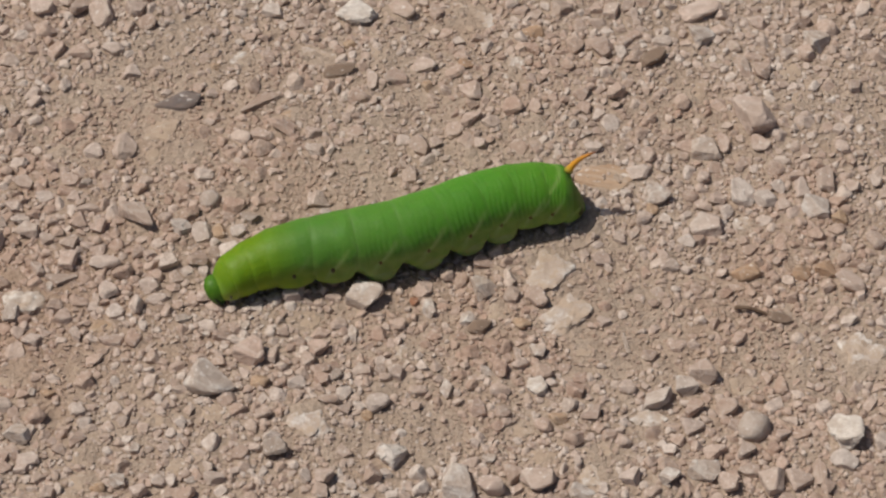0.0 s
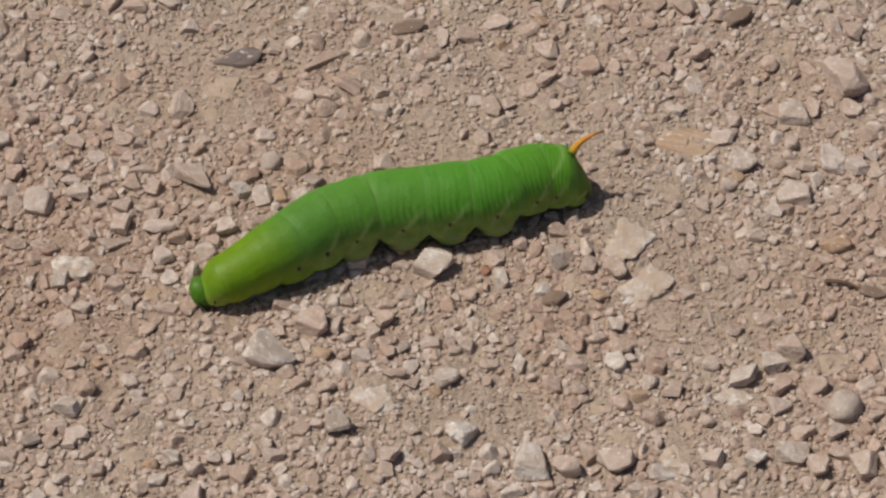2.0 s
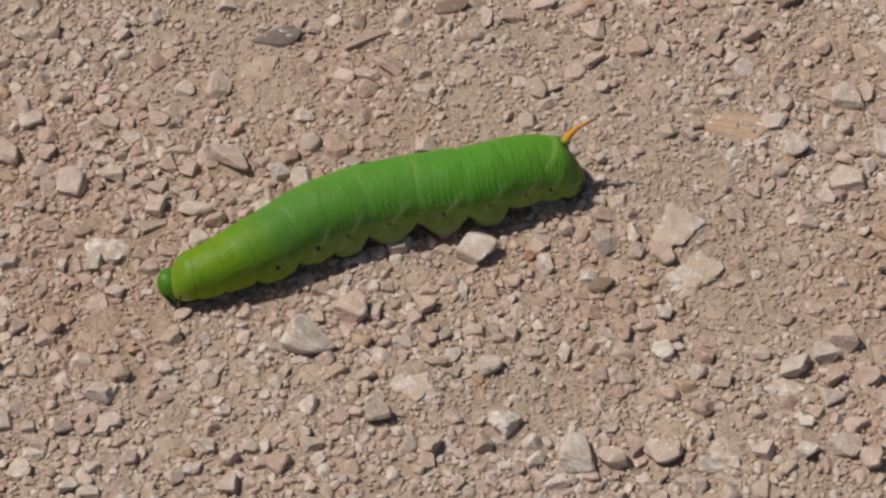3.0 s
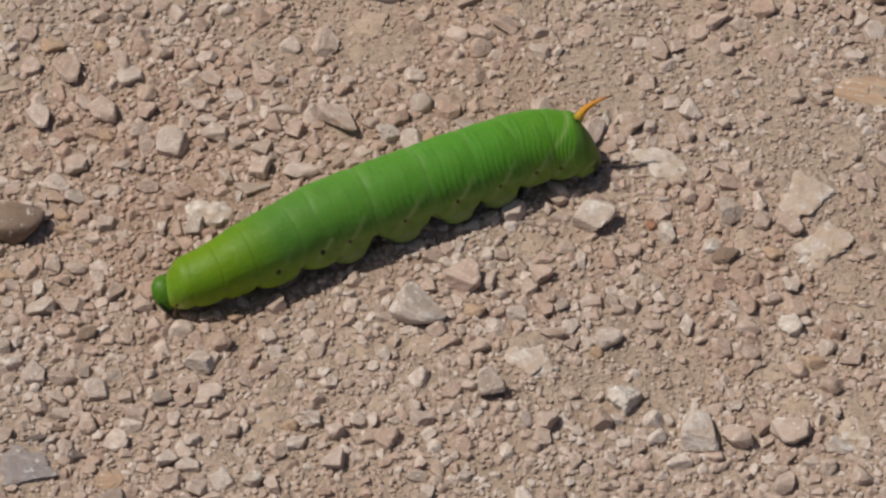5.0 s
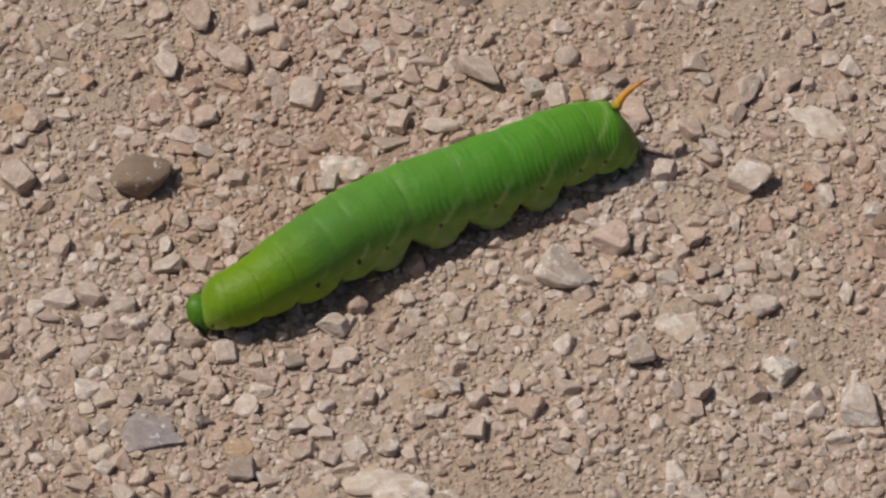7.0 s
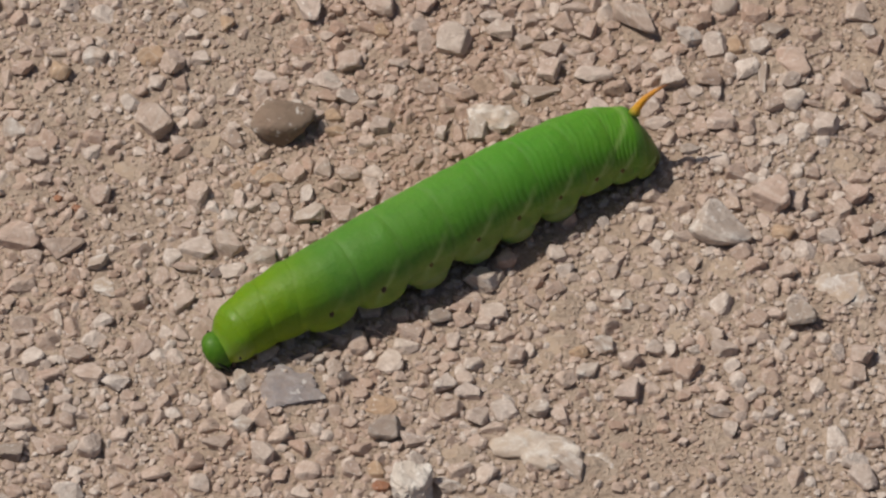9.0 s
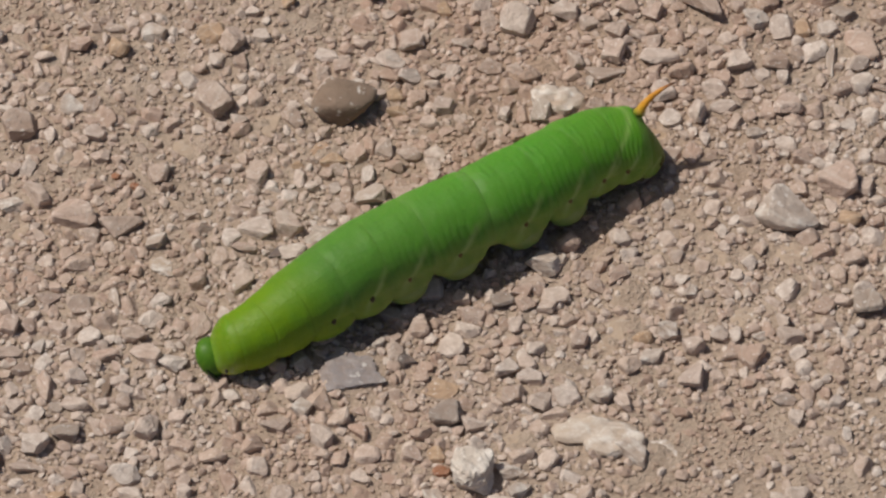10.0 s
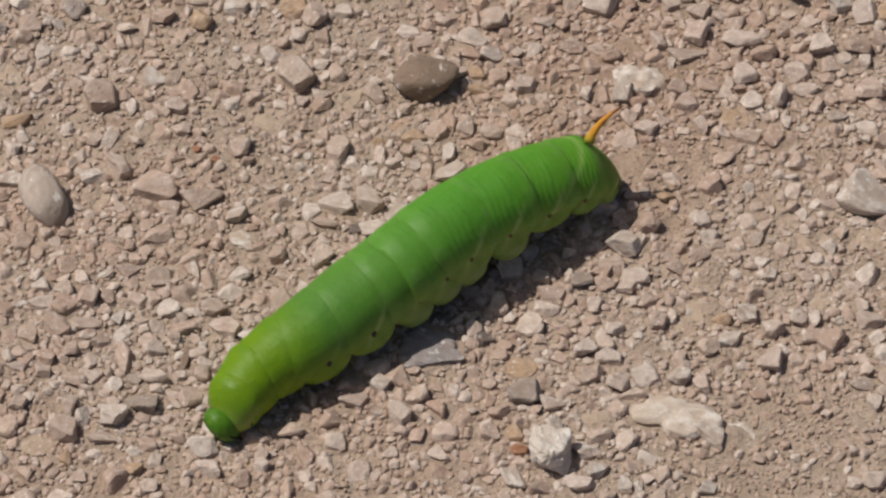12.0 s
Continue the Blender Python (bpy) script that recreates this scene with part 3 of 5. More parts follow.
stone("pebble", 79.1, 15.3, 2.5, 2.7, 1.5, 0)
stone("flat", 66.3, 35.6, 4.2, 3.7, 0.8, 0)
stone("pebble", 76.6, 38.3, 2.9, 3.1, 1.6, 0)
stone("pale", -14.0, -11.7, 7.5, 6.2, 4.0, 4)
stone("pebble", -26.7, -10.9, 4.2, 3.9, 2.3, 0)
stone("pebble", -19.6, -11.3, 3.0, 2.0, 1.1, 0)
stone("flat", -31.1, -16.7, 4.1, 3.8, 0.9, 25)
stone("flat", -24.5, -16.9, 6.0, 5.7, 1.3, 0)
stone("pebble", -18.5, -17.7, 3.4, 3.2, 1.9, 0)
stone("pale", -46.1, -16.8, 3.2, 2.6, 1.5, 0)
stone("pale", -34.9, -18.1, 1.4, 3.2, 0.9, -19)
stone("pebble", -37.0, -19.2, 2.4, 2.8, 1.5, 0)
stone("pebble", -34.0, -24.9, 6.0, 5.2, 3.6, -13)
stone("pale", -40.9, -31.8, 9.0, 6.4, 4.4, -10)
stone("flat", -48.4, -23.9, 4.5, 4.9, 1.2, 0)
stone("pale_flat", -23.6, -39.2, 8.1, 9.0, 2.2, 0)
stone("white", -9.0, -47.6, 5.7, 5.4, 3.4, 0)
stone("grey", -29.1, -46.7, 4.5, 4.0, 2.5, -12)
stone("flat", -50.2, -39.6, 3.9, 3.7, 0.9, 0)
stone("flat", -39.7, -38.1, 4.9, 4.4, 1.1, 0)
stone("flat", -65.1, -28.1, 4.2, 5.6, 1.3, 0)
stone("flat", -76.4, -29.9, 4.0, 4.4, 1.1, 0)
stone("pale", -74.1, -42.6, 5.4, 3.6, 2.6, 0)
stone("flat", -45.8, -49.2, 3.9, 4.3, 1.1, 0)
stone("flat", -62.6, -46.7, 3.9, 3.9, 1.0, 0)
stone("pebble", -14.3, -28.1, 3.8, 2.7, 1.6, 0)
stone("pebble", -11.1, -28.1, 2.6, 2.7, 1.6, 0)
stone("pebble", -8.4, -28.8, 3.0, 3.1, 1.9, 0)
stone("pebble", -4.4, -29.3, 2.4, 1.7, 1.0, 0)
stone("flat", -11.3, -32.5, 5.0, 4.3, 1.0, 0)
stone("pale_flat", -6.9, -24.2, 3.6, 4.6, 1.1, 0)
stone("pale", -2.4, -14.0, 2.6, 4.1, 1.6, 0)
stone("russet", -5.2, -12.3, 1.6, 1.7, 1.0, 0)
stone("pale", -3.4, -7.4, 2.4, 2.0, 1.1, 0)
stone("calcite", -74.6, -12.6, 8.2, 6.4, 3.2, 20)
stone("pale", -76.9, -15.4, 3.0, 3.5, 1.9, 0)
stone("pebble", -68.3, -7.5, 6.1, 2.6, 1.5, 13)
stone("pebble", -67.5, -3.7, 4.1, 4.0, 2.3, 0)
stone("pebble", -60.9, -3.6, 5.9, 3.3, 1.9, 13)
stone("pebble", -60.0, -10.2, 4.0, 3.7, 2.2, 26)
stone("pebble", -52.5, -9.5, 4.0, 3.3, 1.9, 0)
stone("tan_flat", -60.6, -18.4, 4.5, 3.9, 0.9, 0)
stone("pebble", -44.1, -3.1, 4.3, 4.4, 2.5, 0)
stone("pebble", -52.8, -2.2, 2.6, 2.4, 1.4, 0)
stone("tan", -32.2, -31.3, 3.6, 2.7, 1.6, 0)
stone("pebble", -25.7, -31.3, 3.4, 2.7, 1.6, 0)
stone("pebble", -17.2, -36.9, 2.6, 2.3, 1.4, 0)
stone("tan", -13.2, -38.2, 2.2, 2.3, 1.4, 0)
stone("flat", -4.3, -39.3, 3.5, 3.1, 0.8, 0)
stone("pebble", -20.4, -52.5, 3.5, 3.6, 2.3, 0)
stone("pebble", -16.0, -53.5, 2.3, 2.0, 1.3, 0)
stone("flat", -61.8, -52.3, 5.8, 4.9, 1.2, 0)
stone("pebble", -39.4, -52.4, 3.9, 3.0, 1.9, 0)
stone("pebble", -70.6, -19.8, 2.4, 2.1, 1.3, 0)
stone("pale_flat", 19.4, -5.0, 9.5, 11.1, 2.6, 0)
stone("pale_flat", 21.9, -15.5, 7.9, 10.1, 2.3, -25)
stone("flat", 25.1, -22.9, 5.2, 4.1, 1.0, 0)
stone("pale", 7.5, -9.7, 5.3, 5.2, 3.0, 0)
stone("pebble", 12.2, -11.5, 3.1, 3.6, 1.9, -37)
stone("pebble", 16.6, -11.8, 4.9, 4.1, 2.4, -13)
stone("brown", 6.6, -18.6, 4.7, 2.8, 1.6, 13)
stone("pale", 4.2, -16.7, 3.1, 3.1, 1.9, 37)
stone("flat", 9.7, -14.6, 4.0, 5.2, 1.2, 0)
stone("tan", 14.0, -17.9, 3.4, 2.8, 1.6, 0)
stone("pale", 16.9, -24.0, 3.2, 3.2, 1.9, 0)
stone("pebble", 13.4, -24.3, 2.0, 3.4, 1.3, 0)
stone("pale", 7.9, -28.3, 3.5, 2.0, 1.3, -31)
stone("white", 16.7, -32.0, 3.8, 3.5, 2.2, 0)
stone("pebble", 6.0, -36.7, 3.2, 3.5, 2.0, 0)
stone("pebble", 10.5, -37.4, 2.8, 2.9, 1.8, 0)
stone("flat", 13.9, -40.6, 4.9, 4.3, 1.1, 0)
stone("pale", 37.7, -35.2, 5.8, 3.5, 2.2, 13)
stone("pale_flat", 35.9, -39.0, 6.2, 4.4, 1.1, -19)
stone("pebble", 25.8, -38.2, 4.2, 2.8, 1.8, 13)
stone("pebble", 43.4, -41.4, 4.5, 3.5, 2.2, 0)
stone("pebble", 45.6, -28.5, 5.0, 5.2, 3.2, 0)
stone("pale", 42.7, -32.1, 4.6, 4.0, 2.4, -19)
stone("pebble", 49.5, -36.5, 4.3, 3.6, 2.3, 24)
stone("pebble", 44.0, -37.1, 3.6, 3.7, 2.3, 0)
stone("worn", 54.2, -41.1, 5.5, 6.5, 3.5, -25)
stone("pebble", 50.8, -40.7, 3.0, 2.7, 1.6, 0)
stone("pebble", 59.1, -42.6, 3.4, 2.6, 1.6, 12)
stone("flat", 52.7, -31.2, 6.0, 5.0, 1.2, 0)
stone("flat", 63.8, -27.4, 6.6, 4.5, 1.3, -68)
stone("white", 70.3, -42.7, 7.6, 5.7, 3.5, -25)
stone("pale_flat", 74.2, -25.2, 9.0, 10.7, 2.6, 0)
stone("tan", 54.4, -5.9, 5.7, 3.5, 2.0, 0)
stone("tan", 64.5, -6.2, 3.7, 3.3, 1.9, 0)
stone("tan", 68.6, -5.6, 4.1, 3.3, 1.9, 0)
stone("pebble", 73.0, -8.3, 6.2, 4.4, 2.5, -20)
stone("pebble", 75.7, -5.2, 2.8, 2.6, 1.5, 0)
stone("pebble", 60.1, -3.5, 2.0, 2.2, 1.3, 0)
stone("brown", 59.9, -16.3, 4.6, 2.2, 1.3, -19)
stone("pebble", 40.7, -4.2, 3.7, 2.8, 1.6, 13)
stone("pebble", 28.6, -2.8, 4.1, 2.6, 1.5, 0)
stone("flat", 45.7, -6.4, 7.7, 2.6, 0.6, 0)
stone("pale", 32.4, -21.6, 4.8, 0.9, 0.6, -76)
stone("pebble", 28.7, -17.0, 2.8, 2.4, 1.4, 0)
stone("pebble", 36.5, -24.9, 3.0, 2.5, 1.5, 0)
stone("pebble", 16.7, -52.6, 6.5, 4.7, 3.0, 18)
stone("pebble", 12.3, -51.3, 3.5, 4.3, 2.3, 0)
stone("pale", 2.7, -53.4, 5.8, 6.9, 3.8, 0)
stone("pebble", 8.4, -53.3, 4.9, 5.0, 3.2, 0)
stone("pale_flat", 26.9, -50.5, 7.0, 6.6, 1.7, 0)
stone("pale", 23.9, -54.8, 4.9, 3.0, 1.9, 0)
stone("pebble", 32.2, -52.4, 3.7, 3.2, 2.0, 0)
stone("pale", 39.1, -52.5, 4.1, 3.4, 2.2, 0)
stone("pale", 45.0, -50.8, 5.9, 5.0, 3.2, 0)
stone("pebble", 49.2, -53.8, 3.9, 4.0, 2.5, 0)
stone("pebble", 52.5, -46.4, 3.3, 3.4, 2.2, 0)
stone("pebble", 52.8, -50.6, 4.0, 2.9, 1.9, 12)
stone("pebble", 56.6, -53.2, 4.7, 5.0, 3.0, 0)
stone("pebble", 61.5, -52.6, 4.9, 4.6, 2.9, 0)
stone("pebble", 65.0, -50.6, 2.9, 5.4, 1.9, 0)
stone("pebble", 69.5, -48.3, 4.3, 4.4, 2.7, 24)
stone("pale_flat", 62.3, -46.7, 3.9, 3.7, 0.9, 0)
stone("pale", 7.9, -47.4, 2.7, 2.0, 1.3, 0)
stone("flat", 17.7, -47.3, 4.9, 3.7, 0.9, 0)
stone("flat", 27.0, -46.1, 5.9, 3.7, 0.9, 0)
stone("brown", -105.2, -17.0, 8.2, 6.2, 4.8, -14)
stone("pebble", -112.2, -19.4, 3.4, 3.3, 1.9, 3)
stone("pebble", -106.0, 16.6, 3.2, 3.4, 1.8, 3)
stone("pebble", -99.7, 16.1, 6.8, 4.2, 2.7, -61)
stone("pebble", -91.4, 18.4, 3.6, 5.4, 2.2, 3)
stone("pebble", -89.8, 15.0, 4.2, 3.8, 2.1, 16)
stone("flat", -110.5, 13.0, 5.8, 3.8, 0.8, 10)
stone("pebble", -93.1, 8.1, 5.5, 5.0, 2.9, -22)
stone("pebble", -103.5, 6.0, 5.9, 3.4, 2.3, -61)
stone("pebble", -96.8, 9.4, 2.6, 4.4, 1.6, 16)
stone("pebble", -86.5, 8.1, 3.2, 3.5, 1.9, 3)
stone("pebble", -82.0, 1.1, 5.3, 4.9, 2.9, -22)
stone("pebble", -96.8, -3.5, 4.0, 4.2, 2.4, 3)
stone("pale_flat", -93.0, -3.0, 3.7, 3.4, 0.8, 3)
stone("pebble", -72.7, -5.0, 2.9, 4.1, 1.8, 3)
stone("tan", -92.7, 2.9, 2.8, 2.5, 1.4, 3)
stone("flat", -77.0, -6.2, 4.3, 3.9, 0.9, 3)
stone("pebble", -99.4, -7.9, 4.0, 3.6, 2.1, 22)
stone("pebble", -96.2, -10.4, 4.0, 2.5, 1.4, 22)
stone("pale", -104.5, -13.3, 4.3, 2.5, 1.4, 16)
stone("pebble", -100.7, -14.3, 2.9, 2.6, 1.5, 3)
stone("tan", -98.0, -13.9, 2.8, 2.2, 1.3, 3)
stone("tan", -97.4, -16.8, 3.4, 1.8, 1.1, 3)
stone("pebble", -108.7, -7.3, 3.8, 2.8, 1.6, 3)
stone("pebble", -108.7, -11.2, 2.1, 2.3, 1.3, 3)
stone("pebble", -90.9, -15.5, 3.6, 3.0, 1.7, 3)
stone("pebble", -92.8, -9.5, 2.1, 1.9, 1.1, 29)
stone("pebble", -90.4, -8.9, 2.2, 3.2, 1.3, -22)
stone("pebble", -94.8, -24.0, 3.4, 3.1, 1.8, 3)
stone("pebble", -98.5, -23.8, 2.6, 3.4, 1.6, 3)
stone("tan_flat", -106.8, -24.4, 4.7, 3.3, 0.8, 3)
stone("pebble", -85.1, -7.4, 3.5, 3.2, 1.8, 29)
stone("pebble", -89.4, -3.4, 3.5, 2.1, 1.2, 3)
stone("pebble", -81.2, -7.6, 3.1, 2.1, 1.2, 3)
stone("pebble", -120.5, 7.7, 3.0, 2.4, 1.3, 3)
stone("tan", -115.4, 1.8, 2.3, 3.0, 1.4, 3)
stone("pebble", -115.9, -1.4, 1.7, 1.3, 0.8, 3)
stone("pebble", -118.6, -4.9, 3.1, 2.3, 1.3, 16)
stone("pebble", -121.0, -9.6, 2.1, 3.4, 1.3, 3)
stone("flat", -115.0, -9.1, 5.2, 2.3, 0.5, 9)
stone("pebble", -82.2, -16.1, 1.9, 2.7, 1.2, 3)
stone("flat", -120.7, 19.6, 6.2, 4.8, 1.0, 3)
stone("pebble", -116.3, 12.7, 2.7, 2.0, 1.1, 3)
stone("pale_flat", -123.3, 12.4, 4.1, 3.5, 0.8, 3)
stone("pebble", -113.5, 19.9, 3.2, 2.4, 1.3, 3)
stone("tan", -102.9, 21.6, 4.5, 3.0, 1.6, 3)
stone("tan", -94.9, 21.4, 2.3, 2.6, 1.4, 3)
stone("pebble", -67.5, 0.4, 3.5, 3.1, 1.7, 3)
stone("pebble", -64.0, 0.1, 3.0, 2.1, 1.2, 3)
stone("pebble", -76.7, 6.4, 3.7, 2.1, 1.2, 3)
stone("pebble", -80.1, 5.6, 2.3, 2.5, 1.4, 3)
stone("flat", -115.8, -21.0, 4.3, 4.4, 1.0, 3)
stone("pebble", -119.7, -20.7, 2.6, 2.2, 1.3, 3)
stone("pebble", -114.7, -39.9, 5.3, 3.1, 1.9, -3)
stone("pebble", -110.4, -39.0, 3.8, 4.7, 2.5, 28)
stone("pale", -105.6, -40.3, 4.6, 3.5, 2.2, 3)
stone("pebble", -109.2, -43.6, 4.2, 2.6, 1.6, 3)
stone("pebble", -105.6, -45.7, 4.5, 4.0, 2.5, 40)
stone("pebble", -99.3, -45.6, 3.7, 4.4, 2.4, 3)
stone("pebble", -94.7, -46.1, 4.5, 3.1, 1.9, 22)
stone("pebble", -89.4, -48.5, 4.0, 3.4, 2.2, 3)
stone("pebble", -115.3, -49.3, 3.3, 4.1, 2.2, 3)
stone("pebble", -112.2, -51.5, 1.8, 2.3, 1.2, 3)
stone("grey", -91.5, -44.7, 2.0, 2.3, 1.3, 3)
stone("pebble", -98.2, -52.4, 3.6, 2.4, 1.5, 22)
stone("pebble", -94.8, -50.2, 2.5, 3.0, 1.6, 28)
stone("pebble", -92.0, -52.1, 2.2, 3.7, 1.4, 3)
stone("pebble", -94.4, -53.3, 3.8, 2.2, 1.4, 3)
stone("pale", -99.5, -32.5, 5.0, 3.2, 1.9, 16)
stone("pebble", -94.8, -32.2, 4.4, 3.0, 1.8, 3)
stone("pebble", -104.7, -31.3, 2.0, 2.4, 1.3, 3)
stone("pebble", -100.3, -28.6, 2.0, 3.2, 1.3, 3)
stone("pebble", -90.9, -28.7, 2.2, 2.6, 1.4, 3)
stone("pebble", -88.3, -29.2, 2.9, 3.7, 1.8, 3)
stone("brown", -91.8, -37.3, 3.0, 2.3, 1.4, 3)
stone("grey", -79.3, -49.4, 3.5, 2.6, 1.6, 3)
stone("pebble", -83.2, -52.2, 4.1, 2.5, 1.6, 3)
stone("pebble", -84.9, -49.2, 2.5, 2.2, 1.4, 3)
stone("grey_flat", -98.4, -63.2, 9.2, 8.2, 1.8, 3)
stone("slate", -91.1, -60.9, 2.6, 2.5, 1.6, 3)
stone("slate", -97.9, -58.1, 4.1, 1.5, 1.0, 13)
stone("brown", -94.5, -56.1, 2.8, 1.4, 0.9, 22)
stone("pale", -95.5, -58.4, 2.5, 1.5, 1.0, 28)
stone("pale_flat", -101.6, -55.7, 2.2, 1.9, 0.5, 3)
stone("pebble", -109.0, -62.9, 3.3, 4.2, 2.2, -9)
stone("pale", -105.4, -62.6, 2.8, 3.8, 1.8, 3)
stone("pebble", -77.5, -61.2, 3.0, 3.3, 1.9, -21)
stone("pebble", -74.3, -62.0, 3.8, 2.5, 1.6, 3)
stone("pebble", -76.3, -65.2, 3.7, 2.8, 1.8, 15)
stone("pebble", -72.4, -66.1, 3.2, 4.0, 2.1, -21)
stone("pebble", -68.1, -55.1, 2.8, 2.9, 1.8, 3)
stone("pebble", -62.5, -39.8, 2.8, 2.3, 1.4, 3)
stone("flat", -63.9, -55.3, 3.3, 4.1, 1.0, 3)
stone("tan", -59.5, -54.1, 3.0, 2.5, 1.6, 3)
stone("pale_flat", -68.1, -59.6, 5.1, 4.1, 1.0, 3)
stone("pebble", -69.0, -64.9, 4.1, 3.3, 2.2, 3)
stone("pebble", -70.4, -67.9, 3.7, 2.1, 1.4, 15)
stone("pale", -64.5, -64.6, 3.3, 2.8, 1.8, 27)
stone("grey", -84.9, -69.8, 4.9, 3.7, 2.5, 3)
stone("pebble", -81.1, -70.9, 4.1, 2.4, 1.6, 3)
stone("tan_flat", -86.2, -65.1, 5.7, 4.4, 1.2, 15)
stone("pebble", -116.6, -35.3, 2.0, 1.4, 0.9, 3)
stone("pebble", -76.6, -47.2, 3.0, 2.2, 1.4, 3)
stone("pebble", -72.0, -47.5, 4.2, 2.9, 1.8, 3)
stone("pebble", -73.1, -49.6, 3.3, 2.0, 1.3, 3)
stone("worn", -155.8, -43.7, 10.5, 6.0, 4.3, -58)
stone("pale", -160.9, -41.0, 3.9, 3.1, 1.8, 32)
stone("pale", -149.6, -38.9, 4.0, 2.8, 1.7, -0)
stone("pebble", -146.2, -36.4, 3.6, 5.0, 2.4, 19)
stone("pebble", -140.3, -39.9, 6.6, 4.2, 2.6, -0)
stone("pebble", -133.5, -41.2, 6.2, 3.7, 2.3, 19)
stone("pebble", -137.6, -43.2, 2.7, 2.5, 1.5, 6)
stone("pale", -128.3, -43.5, 3.5, 2.3, 1.4, 19)
stone("pebble", -129.7, -31.4, 3.4, 3.3, 2.0, 6)
stone("pale", -143.8, -20.1, 4.0, 3.3, 2.0, -7)
stone("pebble", -140.9, -19.8, 2.2, 3.4, 1.3, -19)
stone("pebble", -139.7, -25.1, 3.4, 3.0, 1.7, 32)
stone("pebble", -150.8, -24.8, 5.2, 4.2, 3.2, 6)
stone("pebble", -138.6, -29.1, 3.2, 2.2, 1.3, 6)
stone("pebble", -123.5, -17.8, 4.9, 5.3, 3.1, 32)
stone("pebble", -122.1, -22.0, 1.8, 2.1, 1.1, 6)
stone("flat", -125.7, -25.6, 5.8, 4.6, 1.1, 6)
stone("tan", -125.7, -5.3, 4.4, 3.6, 2.4, 20)
stone("pale", -134.0, -5.7, 4.0, 3.1, 1.7, 6)
stone("tan", -138.7, -9.0, 3.3, 3.6, 2.1, 6)
stone("pebble", -144.3, -8.9, 3.4, 2.7, 1.9, 6)
stone("pebble", -140.0, -5.0, 3.3, 1.8, 1.0, 6)
stone("pebble", -157.8, -8.3, 3.7, 4.2, 2.4, 32)
stone("pebble", -163.4, -12.1, 3.4, 3.1, 1.7, 19)
stone("pebble", -159.3, -11.7, 2.1, 1.8, 1.0, 6)
stone("tan", -149.1, -9.5, 1.6, 1.8, 1.0, 6)
stone("pebble", -146.6, -10.7, 1.6, 3.5, 1.0, 6)
stone("tan", -105.6, -26.6, 3.7, 2.2, 1.3, 19)
stone("tan", -110.7, -27.6, 2.4, 1.7, 1.0, 6)
stone("tan", -162.2, -29.9, 5.0, 2.8, 1.6, 26)
stone("flat", -164.4, -22.9, 4.1, 6.4, 1.2, 6)
stone("pebble", -155.0, -19.7, 2.8, 2.1, 1.2, 6)
stone("russet", -135.7, -32.0, 1.4, 1.2, 0.7, 6)
stone("russet", -133.0, -33.6, 1.6, 1.2, 0.7, 6)
stone("pebble", -150.3, -32.5, 2.4, 2.2, 1.3, 6)
stone("pebble", -124.3, -37.9, 2.4, 1.7, 1.0, 6)
stone("pale", -120.0, -31.2, 1.6, 1.4, 0.8, 6)
stone("flat", -148.5, -43.0, 4.8, 4.1, 1.0, 6)
stone("pale_flat", -126.9, -47.3, 4.0, 4.0, 1.0, 6)
stone("slate", -111.3, -43.6, 2.9, 2.0, 1.2, 31)
stone("pebble", -115.9, -43.1, 4.0, 2.0, 1.2, 6)
stone("pebble", -141.7, -54.5, 3.7, 2.3, 1.4, 25)
stone("pale", -144.8, -55.5, 2.6, 1.5, 0.9, 19)
stone("pebble", -153.3, -58.9, 2.8, 2.4, 1.5, 6)
stone("pebble", -149.9, -59.1, 2.9, 2.5, 1.6, -6)
stone("pebble", -146.5, -60.1, 3.1, 3.4, 2.1, 6)
stone("pebble", -143.7, -59.7, 2.2, 2.4, 1.4, 6)
stone("pebble", -139.9, -59.4, 3.2, 2.2, 1.4, -12)
stone("pebble", -135.2, -60.3, 3.6, 2.9, 1.8, 6)
stone("pebble", -138.4, -62.9, 2.8, 1.7, 1.1, 6)
stone("pebble", -129.0, -59.6, 3.7, 2.9, 1.8, 6)
stone("pale", -132.7, -53.6, 1.6, 3.8, 1.0, 19)
stone("pebble", -126.9, -62.9, 5.0, 3.1, 2.1, 0)
stone("pebble", -126.4, -53.3, 3.4, 2.3, 1.4, 19)
stone("pebble", -137.3, -55.1, 4.1, 2.7, 1.7, 6)
stone("pale", -155.5, -62.3, 3.1, 1.4, 0.9, 6)
stone("pebble", -152.5, -62.1, 3.9, 2.5, 1.5, 25)
stone("pebble", -150.2, -65.4, 4.9, 3.0, 2.2, -28)
stone("pebble", -146.0, -64.3, 4.7, 1.9, 1.2, 12)
stone("pebble", -141.9, -62.9, 1.9, 2.5, 1.2, 6)
stone("pebble", -147.2, -68.8, 2.3, 2.9, 1.5, 6)
stone("pebble", -144.2, -70.4, 2.0, 2.5, 1.3, 31)
stone("pebble", -140.0, -69.3, 5.7, 2.5, 1.8, -58)
stone("pebble", -136.0, -67.6, 3.2, 2.4, 1.5, 31)
stone("pebble", -132.4, -63.4, 3.9, 2.4, 1.5, 19)
stone("brown", -131.6, -68.5, 1.4, 4.1, 0.9, 6)
stone("pebble", -135.3, -71.9, 4.2, 2.6, 1.7, 6)
stone("pale", -137.9, -72.8, 2.2, 2.0, 1.3, 6)
stone("pebble", -143.3, -73.2, 2.7, 2.4, 1.5, 19)
stone("pebble", -154.0, -72.9, 2.7, 1.6, 1.0, 19)
stone("pebble", -150.4, -73.0, 2.8, 2.2, 1.5, -17)
